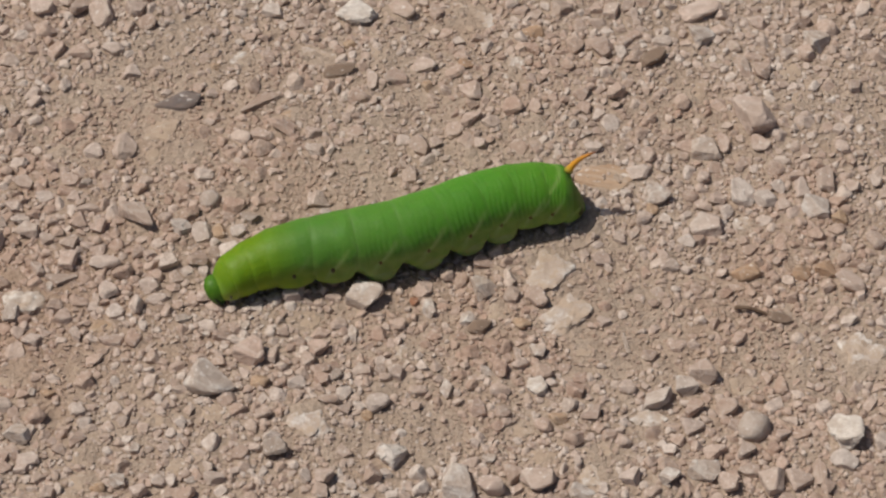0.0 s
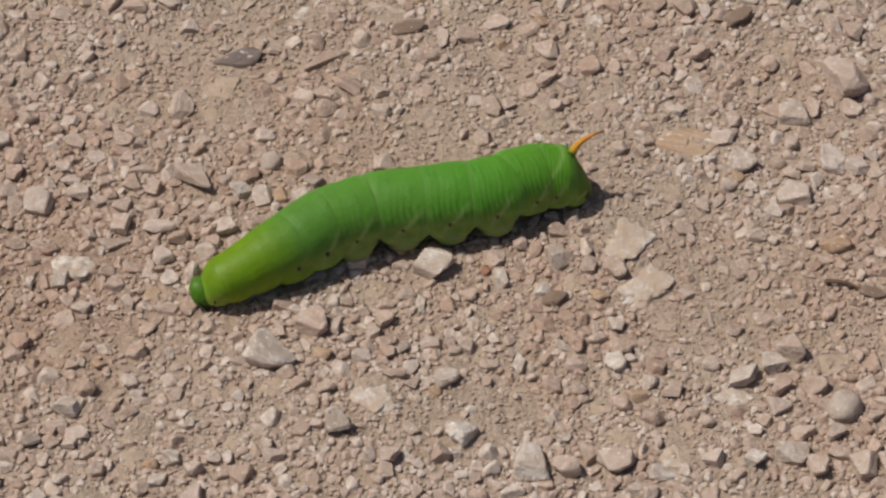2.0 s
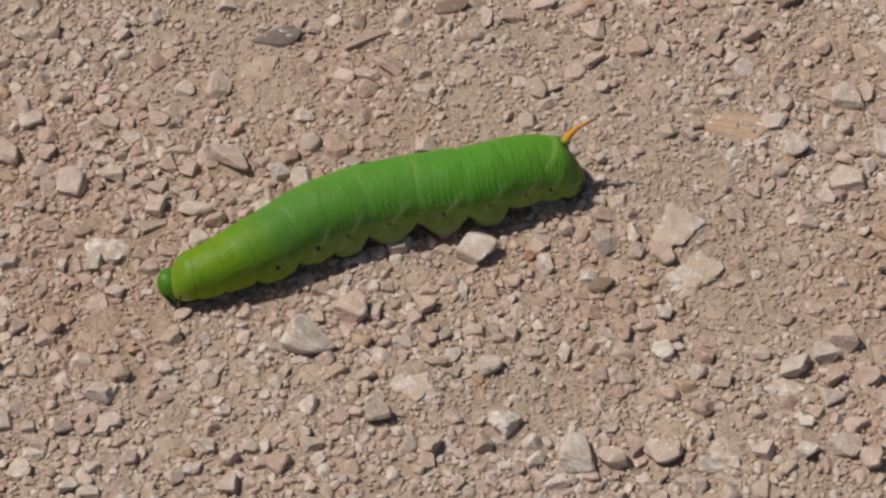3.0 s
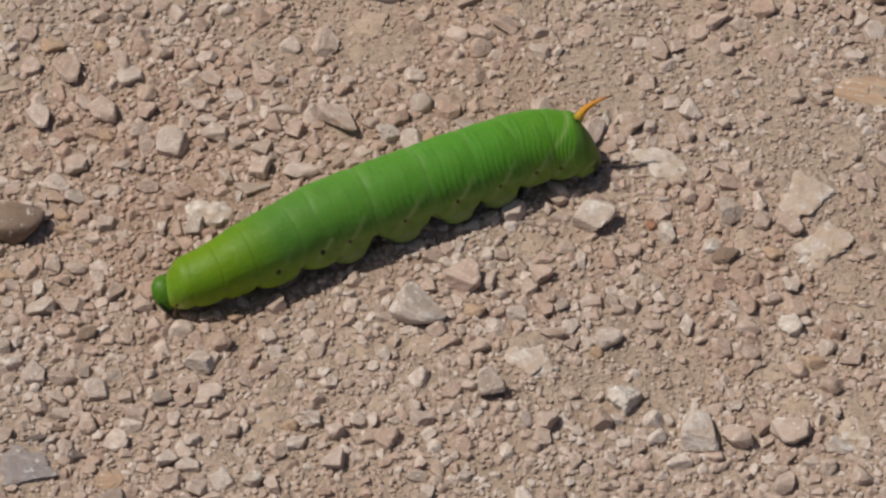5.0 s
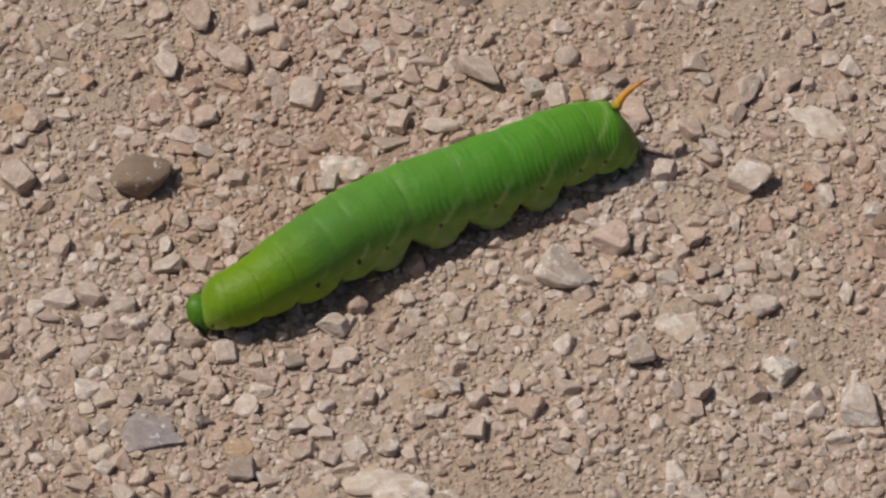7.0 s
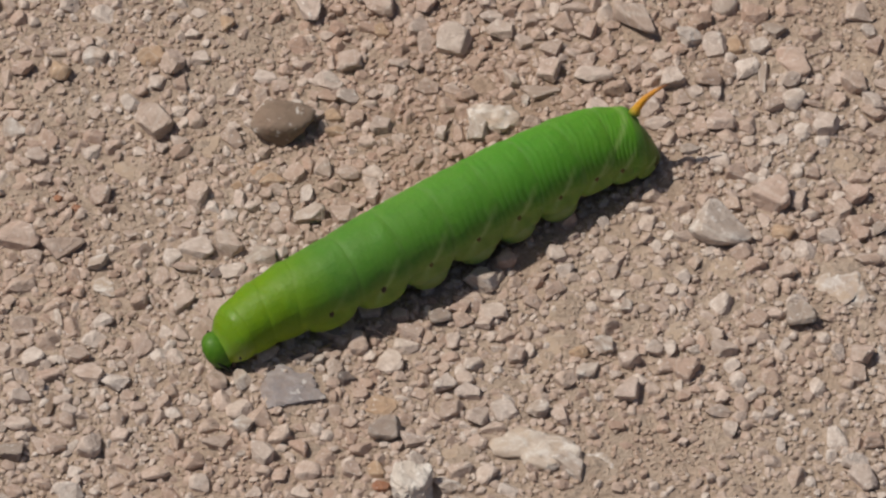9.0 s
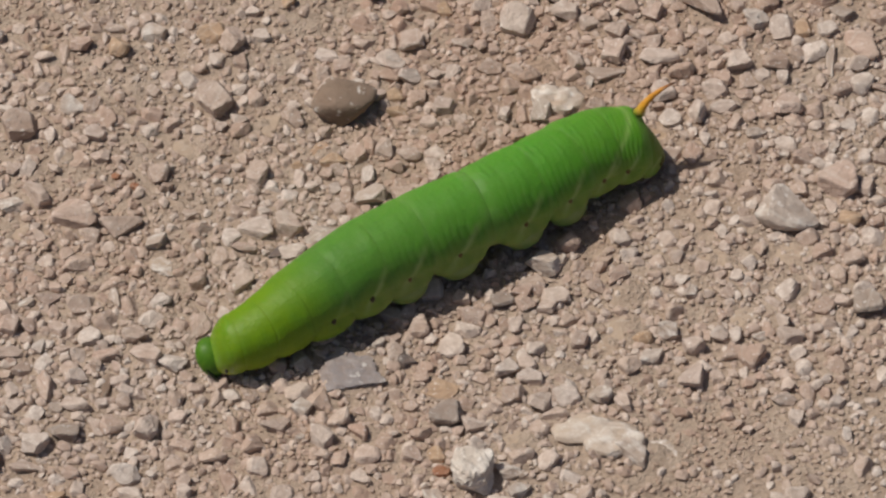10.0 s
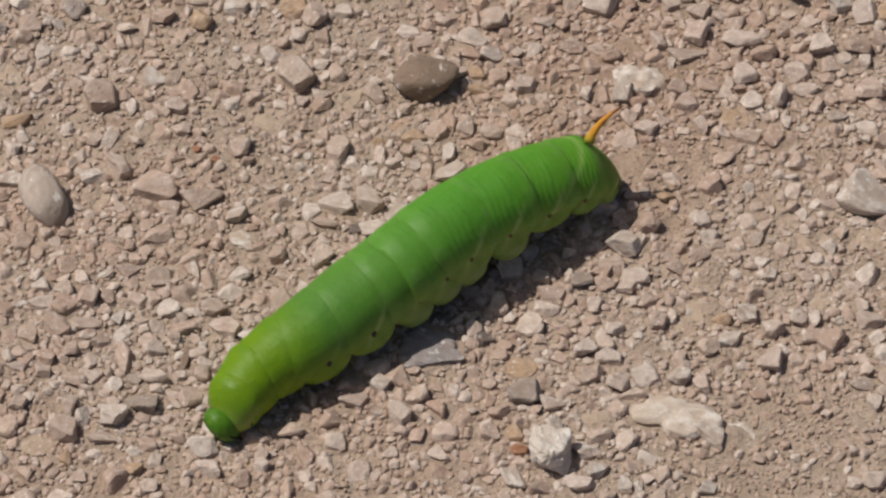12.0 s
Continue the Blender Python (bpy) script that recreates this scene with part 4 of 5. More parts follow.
stone("pebble", -128.7, -69.2, 2.5, 2.3, 1.5, 6)
stone("grey", -136.0, -77.3, 4.7, 3.1, 2.1, 19)
stone("pebble", -139.4, -79.7, 4.0, 3.8, 2.6, 6)
stone("pebble", -143.1, -78.8, 2.8, 1.3, 0.9, -6)
stone("pebble", -152.8, -79.0, 2.6, 2.3, 1.5, 6)
stone("pebble", -145.8, -82.7, 4.5, 3.5, 2.5, -6)
stone("pebble", -140.3, -83.3, 4.4, 1.9, 1.3, -6)
stone("pebble", -134.2, -83.2, 2.7, 2.7, 1.8, 6)
stone("flat", -149.0, -85.1, 4.6, 3.7, 1.0, 6)
stone("pebble", -126.8, -83.6, 4.3, 3.1, 2.2, -6)
stone("pebble", -120.6, -83.9, 1.7, 1.6, 1.1, 6)
stone("tan", -144.8, -87.0, 1.8, 2.3, 1.2, 6)
stone("tan", -135.4, -87.9, 3.0, 2.1, 1.4, 25)
stone("pale", -104.4, -70.5, 3.2, 2.8, 1.8, 6)
stone("pebble", -107.8, -73.7, 4.3, 2.3, 1.5, 6)
stone("pebble", -101.5, -75.0, 3.9, 3.1, 2.2, -18)
stone("pebble", -100.7, -77.6, 2.4, 2.3, 1.5, 42)
stone("pale", -104.2, -75.0, 1.5, 1.1, 0.7, 6)
stone("pale", -56.1, -52.7, 3.3, 2.8, 1.8, -19)
stone("pebble", -52.4, -54.8, 3.4, 3.2, 2.1, 6)
stone("pebble", -49.0, -52.9, 2.9, 2.3, 1.5, 30)
stone("pale", -43.6, -52.7, 2.0, 1.6, 1.0, 6)
stone("pale", -58.0, -57.2, 4.1, 2.5, 1.6, 30)
stone("pebble", -52.4, -60.6, 4.0, 3.4, 2.3, 18)
stone("pebble", -61.2, -65.3, 3.7, 2.2, 1.5, -55)
stone("pebble", -77.1, -53.0, 2.3, 3.0, 1.5, 6)
stone("calcite", -64.2, -71.2, 13.0, 7.0, 2.8, 0)
stone("pale_flat", -55.2, -73.0, 5.6, 4.6, 1.5, -10)
stone("pale", -59.4, -73.5, 5.5, 2.9, 2.1, -30)
stone("pale_flat", -55.7, -72.1, 4.6, 3.2, 0.8, 6)
stone("flat", -74.4, -72.7, 5.4, 3.5, 0.9, -6)
stone("white", -80.2, -79.2, 7.2, 6.4, 4.4, -50)
stone("pale", -75.4, -78.2, 3.8, 2.7, 1.8, 18)
stone("pale", -73.9, -81.3, 3.3, 3.0, 2.1, 6)
stone("pale", -85.1, -83.9, 4.4, 2.5, 1.8, -58)
stone("russet", -84.5, -79.1, 3.0, 1.9, 1.3, 18)
stone("tan", -85.5, -76.5, 2.7, 2.6, 1.7, 6)
stone("pebble", -88.9, -76.8, 3.0, 2.6, 1.7, 18)
stone("pebble", -64.3, -74.5, 2.4, 1.8, 1.2, 6)
stone("pale", -59.1, -82.3, 2.9, 1.8, 1.2, 6)
stone("pebble", -76.0, -83.8, 4.5, 2.6, 1.8, 6)
stone("pale", -70.0, -83.1, 2.1, 2.8, 1.4, 6)
stone("pebble", -39.9, -62.9, 3.6, 2.3, 1.5, 18)
stone("pebble", -37.1, -78.6, 3.5, 2.7, 1.8, 6)
stone("pebble", -47.5, -63.7, 1.8, 2.2, 1.2, 6)
stone("pebble", -43.2, -59.4, 2.0, 1.9, 1.2, 6)
stone("flat", -38.1, 13.3, 5.2, 4.1, 0.9, 3)
stone("pebble", -32.1, 0.8, 6.5, 4.6, 2.6, -16)
stone("pale", -36.2, -2.4, 5.7, 1.5, 1.0, -84)
stone("pebble", -28.8, -6.5, 3.4, 1.6, 1.0, -10)
stone("pebble", -20.0, -5.6, 3.7, 3.7, 2.1, 3)
stone("pebble", -18.4, -2.2, 3.8, 2.0, 1.2, -23)
stone("pebble", -20.0, -7.9, 3.4, 2.7, 1.6, 3)
stone("pebble", -14.8, 5.7, 6.2, 4.0, 2.5, 84)
stone("pale", -12.7, 9.0, 4.7, 1.7, 1.1, 83)
stone("pebble", -20.5, 5.0, 2.6, 3.3, 1.6, 3)
stone("pebble", -21.2, 7.7, 2.6, 2.3, 1.3, 3)
stone("pebble", -10.9, 1.2, 2.0, 2.0, 1.2, 3)
stone("pebble", -5.5, 7.6, 2.4, 2.6, 1.5, 3)
stone("calcite", -3.6, 0.2, 11.0, 6.2, 1.6, -24)
stone("pebble", -2.1, 13.0, 2.9, 2.3, 1.3, 3)
stone("flat", -21.9, 1.2, 3.7, 4.5, 1.0, 3)
stone("pale", -15.9, -19.9, 1.8, 3.9, 1.2, 3)
stone("pebble", -11.5, -15.3, 3.0, 1.6, 1.0, 16)
stone("pale", -41.9, -20.3, 1.7, 1.6, 1.0, 3)
stone("pale", -40.3, -19.6, 1.2, 2.5, 0.7, 3)
stone("pebble", -24.1, -26.4, 3.1, 3.0, 1.9, -45)
stone("grey", -18.6, -29.6, 2.0, 2.7, 1.3, 3)
stone("pebble", -20.1, -35.0, 4.1, 2.6, 1.6, 3)
stone("pebble", -31.4, -38.3, 3.3, 2.5, 1.6, 3)
stone("pebble", -30.3, -25.6, 2.5, 3.7, 1.6, 3)
stone("pale", -70.3, -8.9, 1.5, 2.6, 0.9, 6)
stone("pebble", -62.0, -12.0, 1.6, 2.6, 1.0, 6)
stone("pebble", -47.8, -7.4, 2.7, 2.5, 1.4, 6)
stone("pebble", -48.4, -10.0, 2.9, 1.7, 1.0, 6)
stone("pebble", -51.0, -12.5, 4.1, 2.2, 1.3, 19)
stone("pebble", -41.9, -11.2, 4.5, 4.3, 2.6, 6)
stone("pebble", -58.5, -15.0, 3.2, 2.9, 1.7, 6)
stone("pebble", -65.4, -19.8, 2.1, 3.7, 1.3, 6)
stone("pebble", -72.9, -21.3, 3.4, 3.2, 2.0, -42)
stone("pebble", -58.8, -21.7, 4.8, 2.2, 1.3, 6)
stone("pale", -72.1, -33.1, 1.9, 2.0, 1.2, 6)
stone("tan", -69.3, -33.6, 2.8, 2.0, 1.2, 6)
stone("tan_flat", -74.3, -27.0, 7.3, 4.0, 1.0, 19)
stone("pebble", -46.0, -33.1, 3.2, 2.0, 1.2, 19)
stone("pale", -71.8, -41.4, 2.0, 2.5, 1.3, 6)
stone("pebble", -55.8, -39.7, 2.0, 2.3, 1.3, 6)
stone("pebble", -75.7, -45.5, 4.7, 1.6, 1.0, 13)
stone("pale", -53.4, -45.8, 1.9, 2.1, 1.2, 6)
stone("pebble", -32.6, -63.1, 2.2, 2.1, 1.4, -22)
stone("pebble", -21.9, -23.6, 3.5, 3.6, 2.2, -23)
stone("pale", 0.7, -32.2, 2.4, 3.8, 1.5, 2)
stone("pebble", -4.6, -35.9, 2.1, 2.0, 1.2, 2)
stone("tan", 20.4, -39.0, 4.2, 3.0, 1.9, -10)
stone("pebble", 5.5, -44.2, 1.9, 2.1, 1.2, 2)
stone("pebble", 5.0, -48.5, 2.9, 2.3, 1.4, 2)
stone("pebble", -23.7, -52.4, 2.5, 3.0, 1.7, 2)
stone("pale", -17.8, -50.9, 1.2, 2.1, 0.8, 2)


# ---- gravel and grit between them ----
def scatter(name, label, count, shapes, size, clear, material, bury, keep, seed, smooth=True, outer=0.0, tall=(0.48, 0.85)):
    """Small stones past counting, joined into one mesh. size: the least and greatest length in millimetres; clear: the free edge each one needs."""
    r = np.random.default_rng(seed)
    verts, polys, at = [], [], 0
    for _ in range(count):
        x, y = r.uniform(-192, 107), r.uniform(-109, 79)
        if outer:
            x, y = r.normal(-42, outer), r.normal(-15, outer)
            if -190 < x < 105 and -107 < y < 77:
                continue
        if r.random() < keep * bare(x, y):
            continue
        w = size[0] + (size[1] - size[0]) * r.random() ** 2.2
        d, h, turn = w * r.uniform(0.62, 1.0), w * r.uniform(*tall), r.uniform(0, 180)
        deep = bury + r.uniform(-0.08, 0.22)
        if clear is not None:
            found = cover(x, y, w, d, turn, clear)
            if found is None or (found[0] & found[1]).sum() > 0.09 * found[1].sum():
                continue
            found[0][found[1]] = True
        elif not outer and TAKEN[int((y + 120) * 2), int((x + 200) * 2)] and r.random() < 0.88:
            continue
        m = np.array(pose(0, 0, 0, r.uniform(-22, 22), r.uniform(-22, 22), turn).to_3x3())
        shape, faces = shapes[r.integers(len(shapes))]
        v = (shape * (w, d, h)) @ m.T
        v += (x, y, ground_z(x, y) + h * (0.5 - deep))
        verts.append(v * MM)
        polys.append(faces + at)
        at += len(v)
    ob = new(name, mesh_of(name, np.vstack(verts), np.vstack(polys), material, smooth))
    tagged(ob, label, name, kind="stuff")


scatter("gravel", "loose beige and pinkish limestone gravel on the earth", 13000, [broken(rng, BALL3, 7, 60, 0.025, 0.3 * (i % 3)) for i in range(42)], (2.1, 4.5), -0.12, M_GRAVEL, 0.30, 1.0, 11, False)
drift()
scatter("fine_gravel", "fine angular limestone gravel between larger stones", 62000, [broken(rng, BALL2, 7, 40, 0.0) for _ in range(40)], (0.9, 2.3), -0.2, M_GRAVEL, 0.32, 0.80, 12, False)
scatter("grit", "sandy beige grit strewn over the dusty earth", 92000, [broken(rng, BALL1, 6, 30, 0.0) for _ in range(24)], (0.35, 1.05), None, M_GRIT, 0.18, 0.15, 13, False)
build_ground()
scatter("outlying_gravel", "beige limestone gravel thinning out along the track", 5000, [broken(rng, BALL1, 6, 30, 0.0) for _ in range(20)], (2.0, 7.0), None, M_GRAVEL, 0.3, 0.5, 14, outer=260.0)


def twig(x, y, length, thick, turn):
    """A short dry twig, bent once, lying on the stones."""
    n, k = 9, 6
    verts, faces = [], []
    for i in range(n):
        t = i / (n - 1)
        r = thick / 2 * (1 - 0.5 * t)
        for j in range(k):
            a = 2 * math.pi * j / k
            verts.append(((t - 0.5) * length * MM, (r * math.cos(a) + 0.7 * math.sin(3 * t)) * MM, (r * math.sin(a) + 0.3 * math.sin(5 * t)) * MM))
    for i in range(n - 1):
        faces += [(i * k + j, i * k + (j + 1) % k, (i + 1) * k + (j + 1) % k, (i + 1) * k + j) for j in range(k)]
    faces += [tuple(range(k))[::-1], tuple(range((n - 1) * k, n * k))]
    ob = new("twig", mesh_of("twig", verts, faces, M_TWIG))
    ob.matrix_basis = pose(x * MM, y * MM, (ground_z(x, y) + 0.9) * MM, 0, 3, turn)
    tagged(ob, "short dark dry twig lying among the gravel", "twig")


# ---- the caterpillar ----
GIRTH = ((0.0, 3.0), (0.03, 3.55), (0.07, 4.05), (0.13, 4.6), (0.2, 5.2), (0.28, 5.6), (0.38, 5.95), (0.52, 6.0), (0.66, 6.0), (0.78, 5.85), (0.88, 5.5), (0.95, 5.0), (0.975, 4.3), (1.0, 2.8))
LENGTH = 73.0


def girth(u):
    return float(np.interp(u, [g[0] for g in GIRTH], [g[1] for g in GIRTH]))


# name, where it starts and ends along the body
SEGMENTS = [
    ("thorax_segment", 0.010, 0.075), ("thorax_segment", 0.075, 0.130), ("thorax_segment", 0.130, 0.195),
    ("abdomen_segment", 0.195, 0.293), ("abdomen_segment", 0.293, 0.388), ("abdomen_segment", 0.388, 0.488), ("abdomen_segment", 0.488, 0.600),
    ("abdomen_segment", 0.600, 0.705), ("abdomen_segment", 0.705, 0.800), ("abdomen_segment", 0.800, 0.888), ("abdomen_segment", 0.888, 0.952),
    ("tail_segment", 0.952, 1.012),
]


def ring_mesh(name, u0, u1, first=False, last=False):
    """One body segment about the origin, its front towards +X: a plump ring with fine annulets, a fold at each end and a swollen lower flank."""
    mid, half = (u0 + u1) / 2, (u1 - u0) / 2
    rows, around = 34, 56
    over = 1.5
    front, rear = (-0.64 if first else -over), (1.0 if last else over)
    centre = girth(mid)
    verts, faces, along, rings, sides = [], [], [], [], []
    for i in range(rows + 1):
        v = front + (rear - front) * i / rows          # -1 front edge, 1 rear edge
        u = mid + half * v
        r = girth(min(max(u, 0.0), 1.0))
        e = abs(v)
        fade = 1.0 - (0.016 if u > 0.25 else 0.003) * min(1.0, e) ** 6 - (0.07 * ((e - 1.0) / (over - 1.0)) ** 1.5 if e > 1 else 0)
        if last:
            r = 5.0 * max(0.0, 1 - (max(0.0, v + 1.5) / 2.5) ** 1.6) ** 0.72 + 0.02
            fade = 1.0
        if first and v < 0.9:
            fade = max(0.0, 1 - ((0.9 - v) / 1.56) ** 2.3) ** 0.5
        r *= fade
        level = girth(min(max(u, 0.0), 1.0))
        drop = (r - 4.6) * 0.72 if last else level - centre + ((r - level) * 0.55 if first else 0.0)
        for j in range(around):
            a = 2 * math.pi * j / around
            s = math.sin(a)
            lobe = max(0.0, 1 - (e / 1.02) ** 2) ** 0.55
            swell = math.exp(-((s + 0.66) / 0.24) ** 2) * lobe
            crease = math.exp(-((s + 0.28) / 0.14) ** 2) * lobe
            rr = r * (1 + ((0.25 if u < 0.79 else 0.20) * swell - 0.045 * crease if u > 0.2 else 0.10 * swell))
            rr *= 1 + 0.018 * noise.noise(Vector((u * 34, 1.6 * math.cos(a), 1.6 * s)))
            y, z = rr * math.cos(a), rr * s * (0.90 if s < 0 else 1.0) + drop
            verts.append((-half * v * LENGTH * MM, y * MM, z * MM))
            along.append(u)
            rings.append(max(-1.0, min(1.0, v)))
            sides.append(s)
    for i in range(rows):
        faces += [(i * around + j, i * around + (j + 1) % around, (i + 1) * around + (j + 1) % around, (i + 1) * around + j) for j in range(around)]
    faces += [tuple(range(around))[::-1], tuple(range(rows * around, (rows + 1) * around))]
    me = mesh_of(name, verts, faces, M_SKIN)
    for key, values in (("along", along), ("ring", rings), ("side", sides)):
        me.attributes.new(key, "FLOAT", "POINT").data.foreach_set("value", values)
    return me


def lump(name, size, material, sharp=0.0, level=BALL3):
    """A rounded body of the given length, breadth and height in millimetres; sharp narrows it downwards."""
    v = level[0] * np.array(size) / 2
    v[:, :2] *= (1 + sharp * level[0][:, 2:3])
    return mesh_of(name, v * MM, level[1], material)


def horn_mesh():
    n, k, length = 16, 12, 7.0
    verts, faces, along = [], [], []
    for i in range(n):
        t = i / (n - 1)
        bend = radians(42 + 30 * (1 - t))
        x, z = -length * t * (0.42 + 0.36 * t), length * t * (0.92 - 0.32 * t)
        r = 0.60 * (1 - t) ** 0.8 + 0.09 + 0.22 * max(0.0, 0.14 - t) / 0.14
        for j in range(k):
            a = 2 * math.pi * j / k
            verts.append(((x + r * math.cos(a) * math.sin(bend)) * MM, r * math.sin(a) * MM, (z + r * math.cos(a) * math.cos(bend)) * MM))
            along.append(t)
    for i in range(n - 1):
        faces += [(i * k + j, i * k + (j + 1) % k, (i + 1) * k + (j + 1) % k, (i + 1) * k + j) for j in range(k)]
    faces += [tuple(range(k))[::-1], tuple(range((n - 1) * k, n * k))]
    me = mesh_of("horn", verts, faces, M_HORN)
    me.attributes.new("along", "FLOAT", "POINT").data.foreach_set("value", along)
    return me


def head_mesh():
    """The head capsule: two rounded cheeks with a furrow between them, its flat face turned down and forward."""
    d, f = BALL4
    v = d * (2.3, 2.55, 3.0)
    v[:, 0] -= np.where(d[:, 0] > 0, 0.55 * d[:, 0] ** 2, 0)
    furrow = np.exp(-(d[:, 1] / 0.10) ** 2) * np.clip(d[:, 0] + 0.4, 0, 1)
    v *= (1 - 0.09 * furrow)[:, None]
    return mesh_of("head", v * MM, f, M_HEAD)


def build_caterpillar():
    root = new("caterpillar")
    tagged(root, "plump green hornworm caterpillar with orange horn crawling over gravel", "caterpillar")
    head = part("head", head_mesh(), root, label="smooth dark green head capsule")
    for side in (1, -1):
        # dark strip that models the shade between cheek and thorax as a solid part
        shade_strip = lump("cheek_shade_strip", (0.55, 0.7, 3.0), M_CHEEK_SHADE, level=BALL2)
        part("cheek_shade_strip", shade_strip, head, pose(-0.05 * MM, 2.42 * side * MM, -1.1 * MM, 0, 8, 0))
        part("mandible", lump("mandible", (0.9, 0.8, 1.2), M_CLAW, level=BALL2), head, pose(1.2 * MM, 0.55 * side * MM, -2.4 * MM, 0, 20, 0))
    made = [head]
    spiracle = lump("spiracle", (0.80, 0.46, 1.2), M_SPIRACLE, level=BALL2)
    faint_hole = lump("spiracle", (0.66, 0.40, 1.0), M_SPIRACLE_FAINT, level=BALL2)
    small_hole = lump("spiracle", (0.45, 0.3, 0.7), M_SPIRACLE, level=BALL2)
    proleg = lump("proleg", (6.0, 4.0, 4.4), M_FOOT, 0.06)
    claw = lump("leg", (0.9, 0.9, 2.6), M_TWIG, 0.3, BALL2)
    for n, (name, u0, u1) in enumerate(SEGMENTS):
        seg = part(name, ring_mesh(name, u0, u1, n == 0, n == 11), root)
        r = girth((u0 + u1) / 2)
        for side in (1, -1):
            if n == 0 or 3 <= n <= 10:
                a = radians(-9)
                part("spiracle", small_hole if n == 0 else spiracle if n < 5 else faint_hole, seg, pose(0.4 * MM, side * (r * 0.985 * math.cos(a)) * MM, r * math.sin(a) * MM, 9 * side, 0, 0), "small dark brown breathing hole")
            if 5 <= n <= 8:
                part("proleg", proleg, seg, pose(0, side * 0.70 * r * MM, (-r * 0.73) * MM, -8 * side, 0, 0), "pale green fleshy proleg")
            if n < 3:
                part("leg", claw, seg, pose(0.4 * MM, side * 0.42 * r * MM, (-r * 0.92) * MM, 18 * side, -12, 0), "short brown jointed leg")
            if n == 11:
                part("clasper", lump("clasper", (4.4, 2.6, 4.2), M_CLASPER, 0.1), seg, pose(0.5 * MM, side * 1.4 * MM, -2.4 * MM, 0, 0, 0), "olive brown fleshy clasper")
        if n == 10:
            part("horn", horn_mesh(), seg, pose(-2.9 * MM, 0, (r * 0.93) * MM), "curved orange horn with a dark tip")
        made.append(seg)
    return root, made


caterpillar, body_parts = build_caterpillar()

LEAN = 8.0  # the body rolls a little to its right side
REST = (0.245, 0.34, 0.436, 0.544, 0.654)
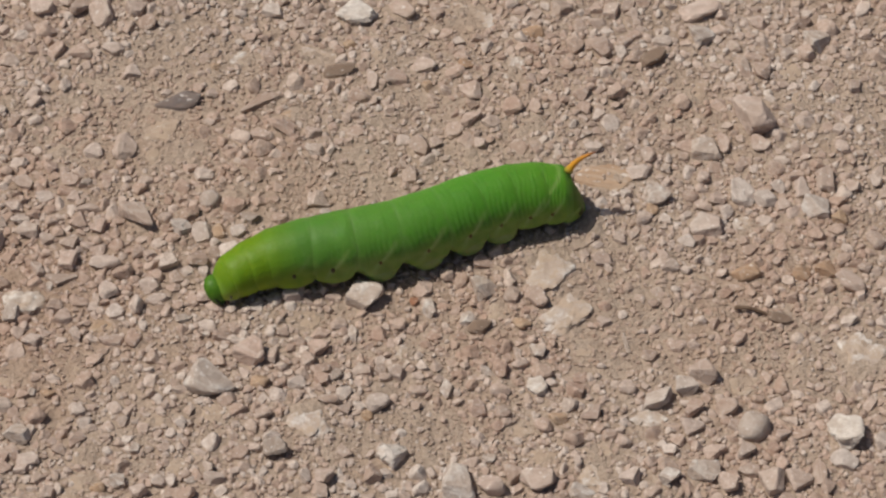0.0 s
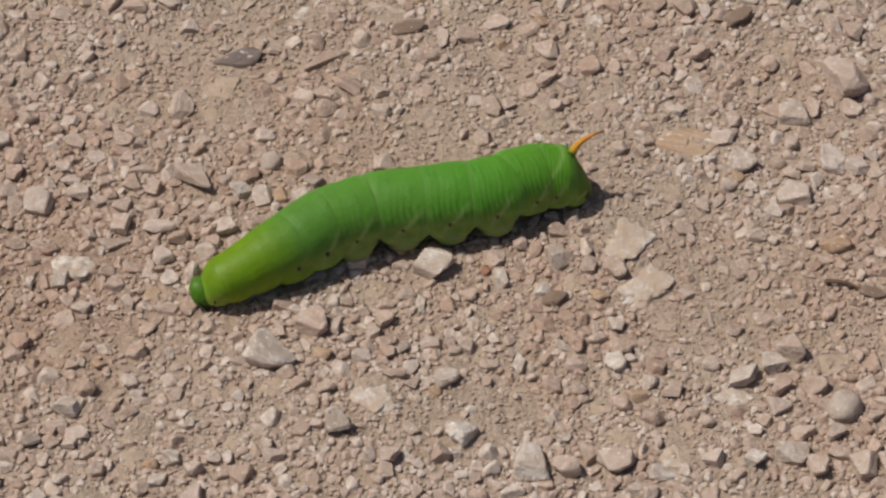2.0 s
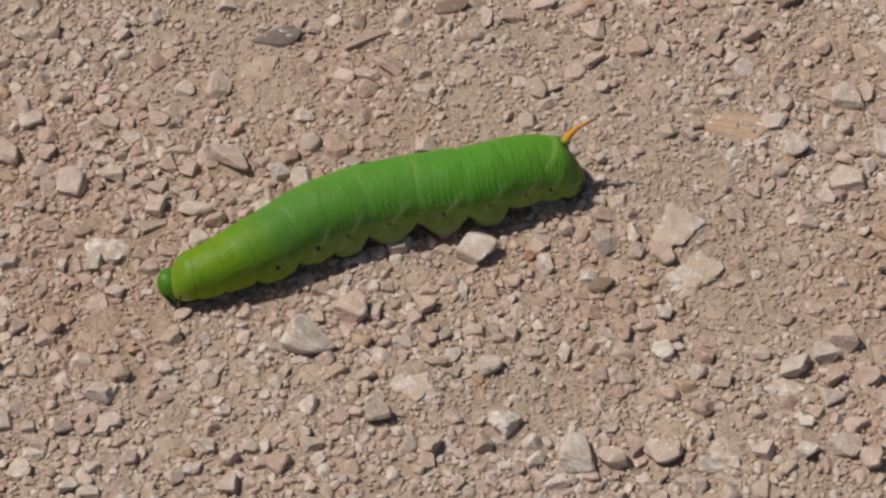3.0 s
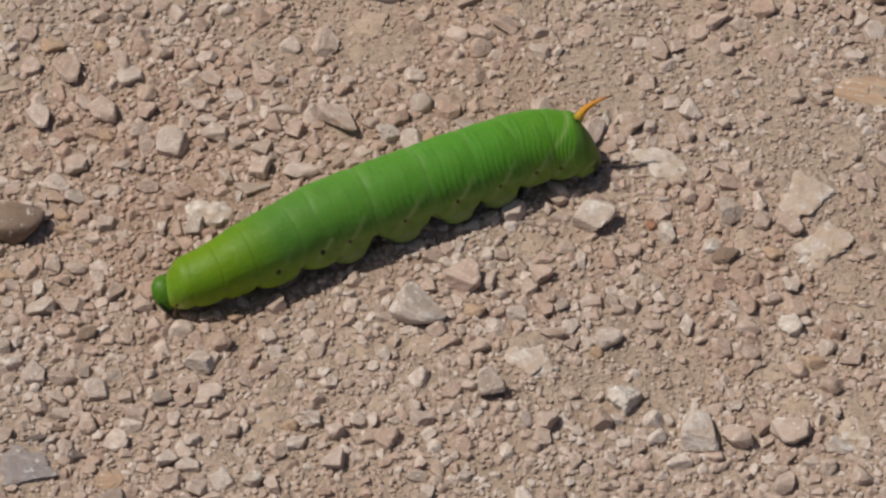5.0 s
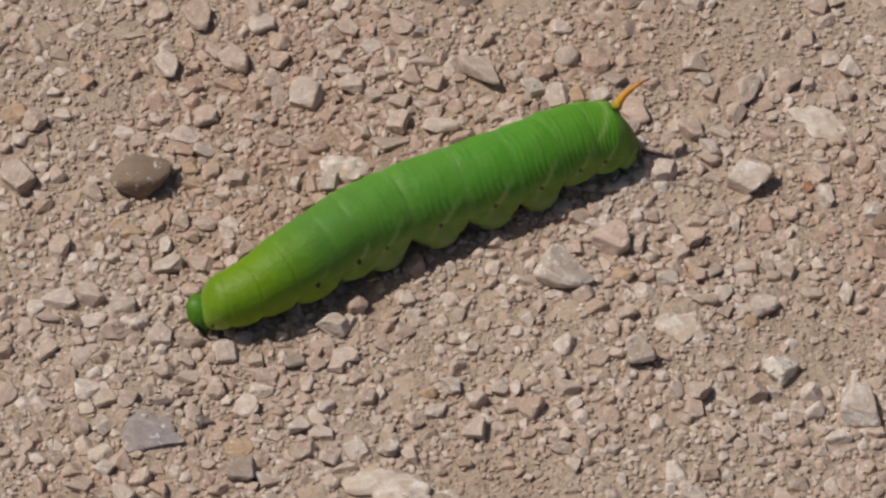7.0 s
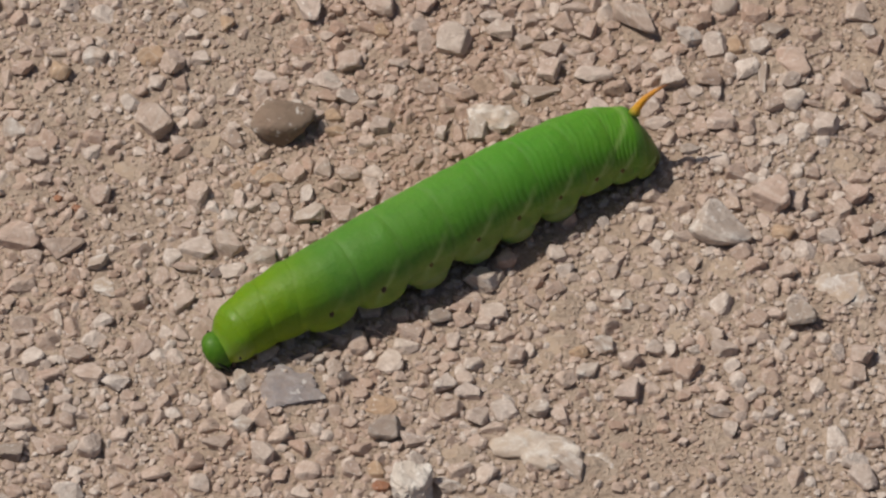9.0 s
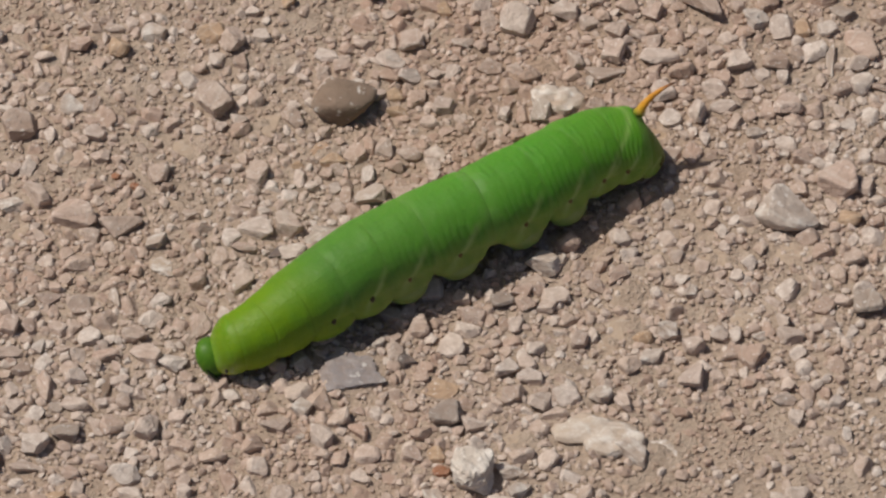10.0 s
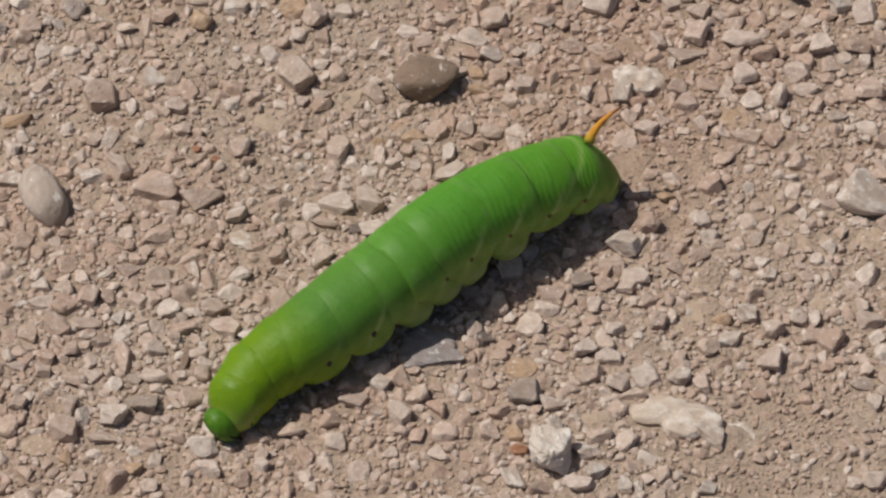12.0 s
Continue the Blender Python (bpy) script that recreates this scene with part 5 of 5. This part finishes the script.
# The crawl: seconds; the body's middle line over the ground from the head to the tail in millimetres; and how far along it
# the first five breathing holes of the abdomen stand, as the segments stretch and shorten.
CRAWL = [
    (0, [(-41.7, -13.1), (-34.1, -8.3), (-25.8, -5.6), (-17.1, -3.9), (-8.5, -1.7), (-0.4, 1.6), (7.7, 5.4), (16.3, 8.1), (24.9, 8.9)], (0.227, 0.331, 0.444, 0.562, 0.674)),
    (0.5, [(-43.1, -14.4), (-35.9, -8.9), (-27.8, -5.6), (-19.1, -3.3), (-10.4, -1.3), (-1.7, 0.9), (6.8, 3.7), (15.2, 6.8), (23.9, 8.8)], (0.237, 0.323, 0.422, 0.528, 0.640)),
    (1, [(-47.6, -19.1), (-40.8, -13.2), (-33.5, -8.0), (-25.1, -4.7), (-16.2, -2.7), (-7.5, -0.7), (0.8, 2.6), (9.2, 6.6), (17.8, 6.8)], (0.247, 0.341, 0.446, 0.566, 0.682)),
    (1.5, [(-49.6, -17.8), (-42.0, -13.2), (-34.2, -8.9), (-26.3, -4.6), (-17.9, -1.6), (-9.2, 0.0), (-0.4, 1.7), (8.0, 4.8), (16.6, 6.5)], (0.227, 0.307, 0.430, 0.544, 0.636)),
    (2, [(-54.2, -21.0), (-46.1, -17.0), (-38.5, -11.9), (-30.9, -6.8), (-22.6, -3.6), (-13.7, -2.0), (-4.7, 0.1), (3.6, 4.0), (12.1, 4.9)], (0.241, 0.313, 0.404, 0.540, 0.650)),
    (2.5, [(-60.0, -20.2), (-51.2, -17.1), (-42.4, -14.2), (-34.4, -9.1), (-26.4, -4.3), (-17.7, -1.6), (-8.5, -0.1), (0.5, 2.2), (9.5, 3.8)], (0.239, 0.339, 0.408, 0.554, 0.656)),
    (3, [(-65.6, -22.8), (-56.8, -19.9), (-48.7, -15.5), (-40.8, -10.3), (-32.6, -6.3), (-23.7, -3.8), (-14.6, -1.5), (-5.9, 1.8), (3.0, 3.5)], (0.252, 0.347, 0.428, 0.544, 0.672)),
    (5, [(-81.9, -32.0), (-73.1, -28.6), (-65.0, -23.8), (-57.0, -18.7), (-48.7, -14.1), (-40.4, -9.8), (-31.9, -5.4), (-23.3, -1.3), (-14.1, -0.0)], (0.250, 0.349, 0.412, 0.542, 0.664)),
    (5.5, [(-83.8, -36.8), (-76.6, -31.1), (-68.5, -27.0), (-60.5, -22.3), (-52.7, -17.5), (-44.8, -12.8), (-36.8, -8.2), (-28.7, -3.7), (-19.9, -1.9)], (0.243, 0.347, 0.440, 0.548, 0.652)),
    (6, [(-84.7, -41.6), (-78.8, -34.5), (-71.3, -28.9), (-63.8, -23.4), (-56.0, -18.4), (-47.9, -13.9), (-39.8, -9.2), (-31.8, -4.4), (-22.9, -2.2)], (0.243, 0.323, 0.420, 0.514, 0.646)),
    (6.5, [(-88.3, -44.6), (-82.9, -37.2), (-75.4, -31.9), (-67.8, -26.8), (-60.2, -21.5), (-52.6, -16.4), (-44.8, -11.5), (-36.7, -7.1), (-27.9, -4.5)], (0.235, 0.339, 0.422, 0.512, 0.654)),
    (7, [(-95.1, -44.1), (-86.6, -40.5), (-79.2, -34.8), (-72.0, -28.8), (-64.2, -23.7), (-56.0, -19.4), (-47.9, -14.8), (-40.0, -9.8), (-31.4, -6.8)], (0.247, 0.339, 0.408, 0.540, 0.658)),
    (7.5, [(-97.5, -48.3), (-91.1, -42.3), (-82.9, -38.2), (-75.2, -33.3), (-68.0, -27.9), (-60.6, -22.6), (-53.0, -17.5), (-45.3, -12.7), (-36.6, -10.5)], (0.243, 0.339, 0.450, 0.558, 0.656)),
    (9.5, [(-114.3, -64.0), (-107.5, -57.8), (-100.5, -51.9), (-93.3, -46.1), (-86.2, -40.3), (-79.0, -34.6), (-71.7, -28.9), (-64.2, -23.6), (-55.8, -20.2)], (0.250, 0.355, 0.456, 0.568, 0.666)),
    (10, [(-119.1, -65.7), (-111.2, -61.0), (-104.4, -54.7), (-97.5, -48.5), (-90.1, -42.9), (-82.6, -37.6), (-75.3, -31.8), (-68.2, -25.9), (-59.7, -22.4)], (0.247, 0.331, 0.416, 0.530, 0.670)),
    (10.5, [(-121.1, -72.5), (-115.3, -65.7), (-108.2, -59.8), (-101.4, -53.9), (-94.7, -47.7), (-87.7, -41.8), (-80.5, -36.2), (-73.0, -31.1), (-65.2, -26.4)], (0.252, 0.353, 0.460, 0.560, 0.680)),
    (11, [(-122.8, -80.2), (-118.7, -71.1), (-113.4, -63.6), (-107.3, -56.5), (-100.5, -50.2), (-93.3, -44.4), (-86.3, -38.4), (-79.3, -32.3), (-71.3, -27.9)], (0.260, 0.341, 0.440, 0.548, 0.672)),
    (11.5, [(-124.8, -82.6), (-121.0, -73.8), (-114.9, -67.4), (-109.0, -60.9), (-103.3, -54.2), (-97.7, -47.5), (-91.4, -41.5), (-84.2, -36.2), (-76.3, -31.4)], (0.254, 0.357, 0.470, 0.546, 0.620)),
    (12, [(-124.8, -82.9), (-121.1, -74.0), (-115.0, -67.6), (-109.1, -61.1), (-103.5, -54.3), (-98.0, -47.5), (-91.7, -41.6), (-84.5, -36.4), (-76.5, -31.6)], (0.256, 0.359, 0.470, 0.546, 0.620)),
]


# How far the hinder middle of the body arches off the ground: seconds and millimetres.
ARCH = [(0, 0.0), (10, 0.0), (10.5, 0.7), (11, 1.9), (11.5, 2.3), (12, 2.3)]


def along_body(line, u):
    """Place and heading (degrees) on the middle line at the share u of its length."""
    pts = [Vector(p) for p in line]
    q = min(max(u, 0.0), 1.0) * (len(pts) - 1)
    i = min(int(q), len(pts) - 2)
    f = q - i
    p0, p1, p2, p3 = pts[max(i - 1, 0)], pts[i], pts[i + 1], pts[min(i + 2, len(pts) - 1)]
    if i == 0:
        p0 = 2 * p1 - p2
    if i == len(pts) - 2:
        p3 = 2 * p2 - p1
    at = 0.5 * (2 * p1 + (p2 - p0) * f + (2 * p0 - 5 * p1 + 4 * p2 - p3) * f * f + (3 * p1 - p0 - 3 * p2 + p3) * f ** 3)
    ahead = -0.5 * ((p2 - p0) + 2 * (2 * p0 - 5 * p1 + 4 * p2 - p3) * f + 3 * (3 * p1 - p0 - 3 * p2 + p3) * f * f)
    return at, math.degrees(math.atan2(ahead.y, ahead.x))


def motions():
    places = [0.029] + [(u0 + u1) / 2 for _, u0, u1 in SEGMENTS]
    root_rows, part_rows = [], [[] for _ in body_parts]
    for t, line, holes in CRAWL:
        at, heading = along_body(line, 0.5)
        base = pose(at.x * MM, at.y * MM, 0, 0, 0, heading)
        root_rows.append((t, base))
        for n, u in enumerate(places):
            share = float(np.interp(u, [0, *REST, 1], [0, *holes, 1]))
            p, turn = along_body(line, share)
            up = float(np.interp(t, *zip(*ARCH))) * math.exp(-((u - 0.68) / 0.22) ** 2)
            p = p + Vector((0.11, -0.78)) * up
            z = girth(u) + 0.6 + up if n else 2.6
            aside = -0.6 if n == 0 else 0.0
            droop = 30 if n == 0 else 0
            part_rows[n].append((t, base.inverted() @ pose(p.x * MM, p.y * MM, z * MM, 0, 0, turn) @ pose(0, aside * MM, 0, LEAN, droop, -30 if n == 0 else 0)))
    walk(caterpillar, root_rows)
    for ob, rows in zip(body_parts, part_rows):
        walk(ob, rows)


twig(56.0, -15.5, 8.5, 0.9, -18)
motions()
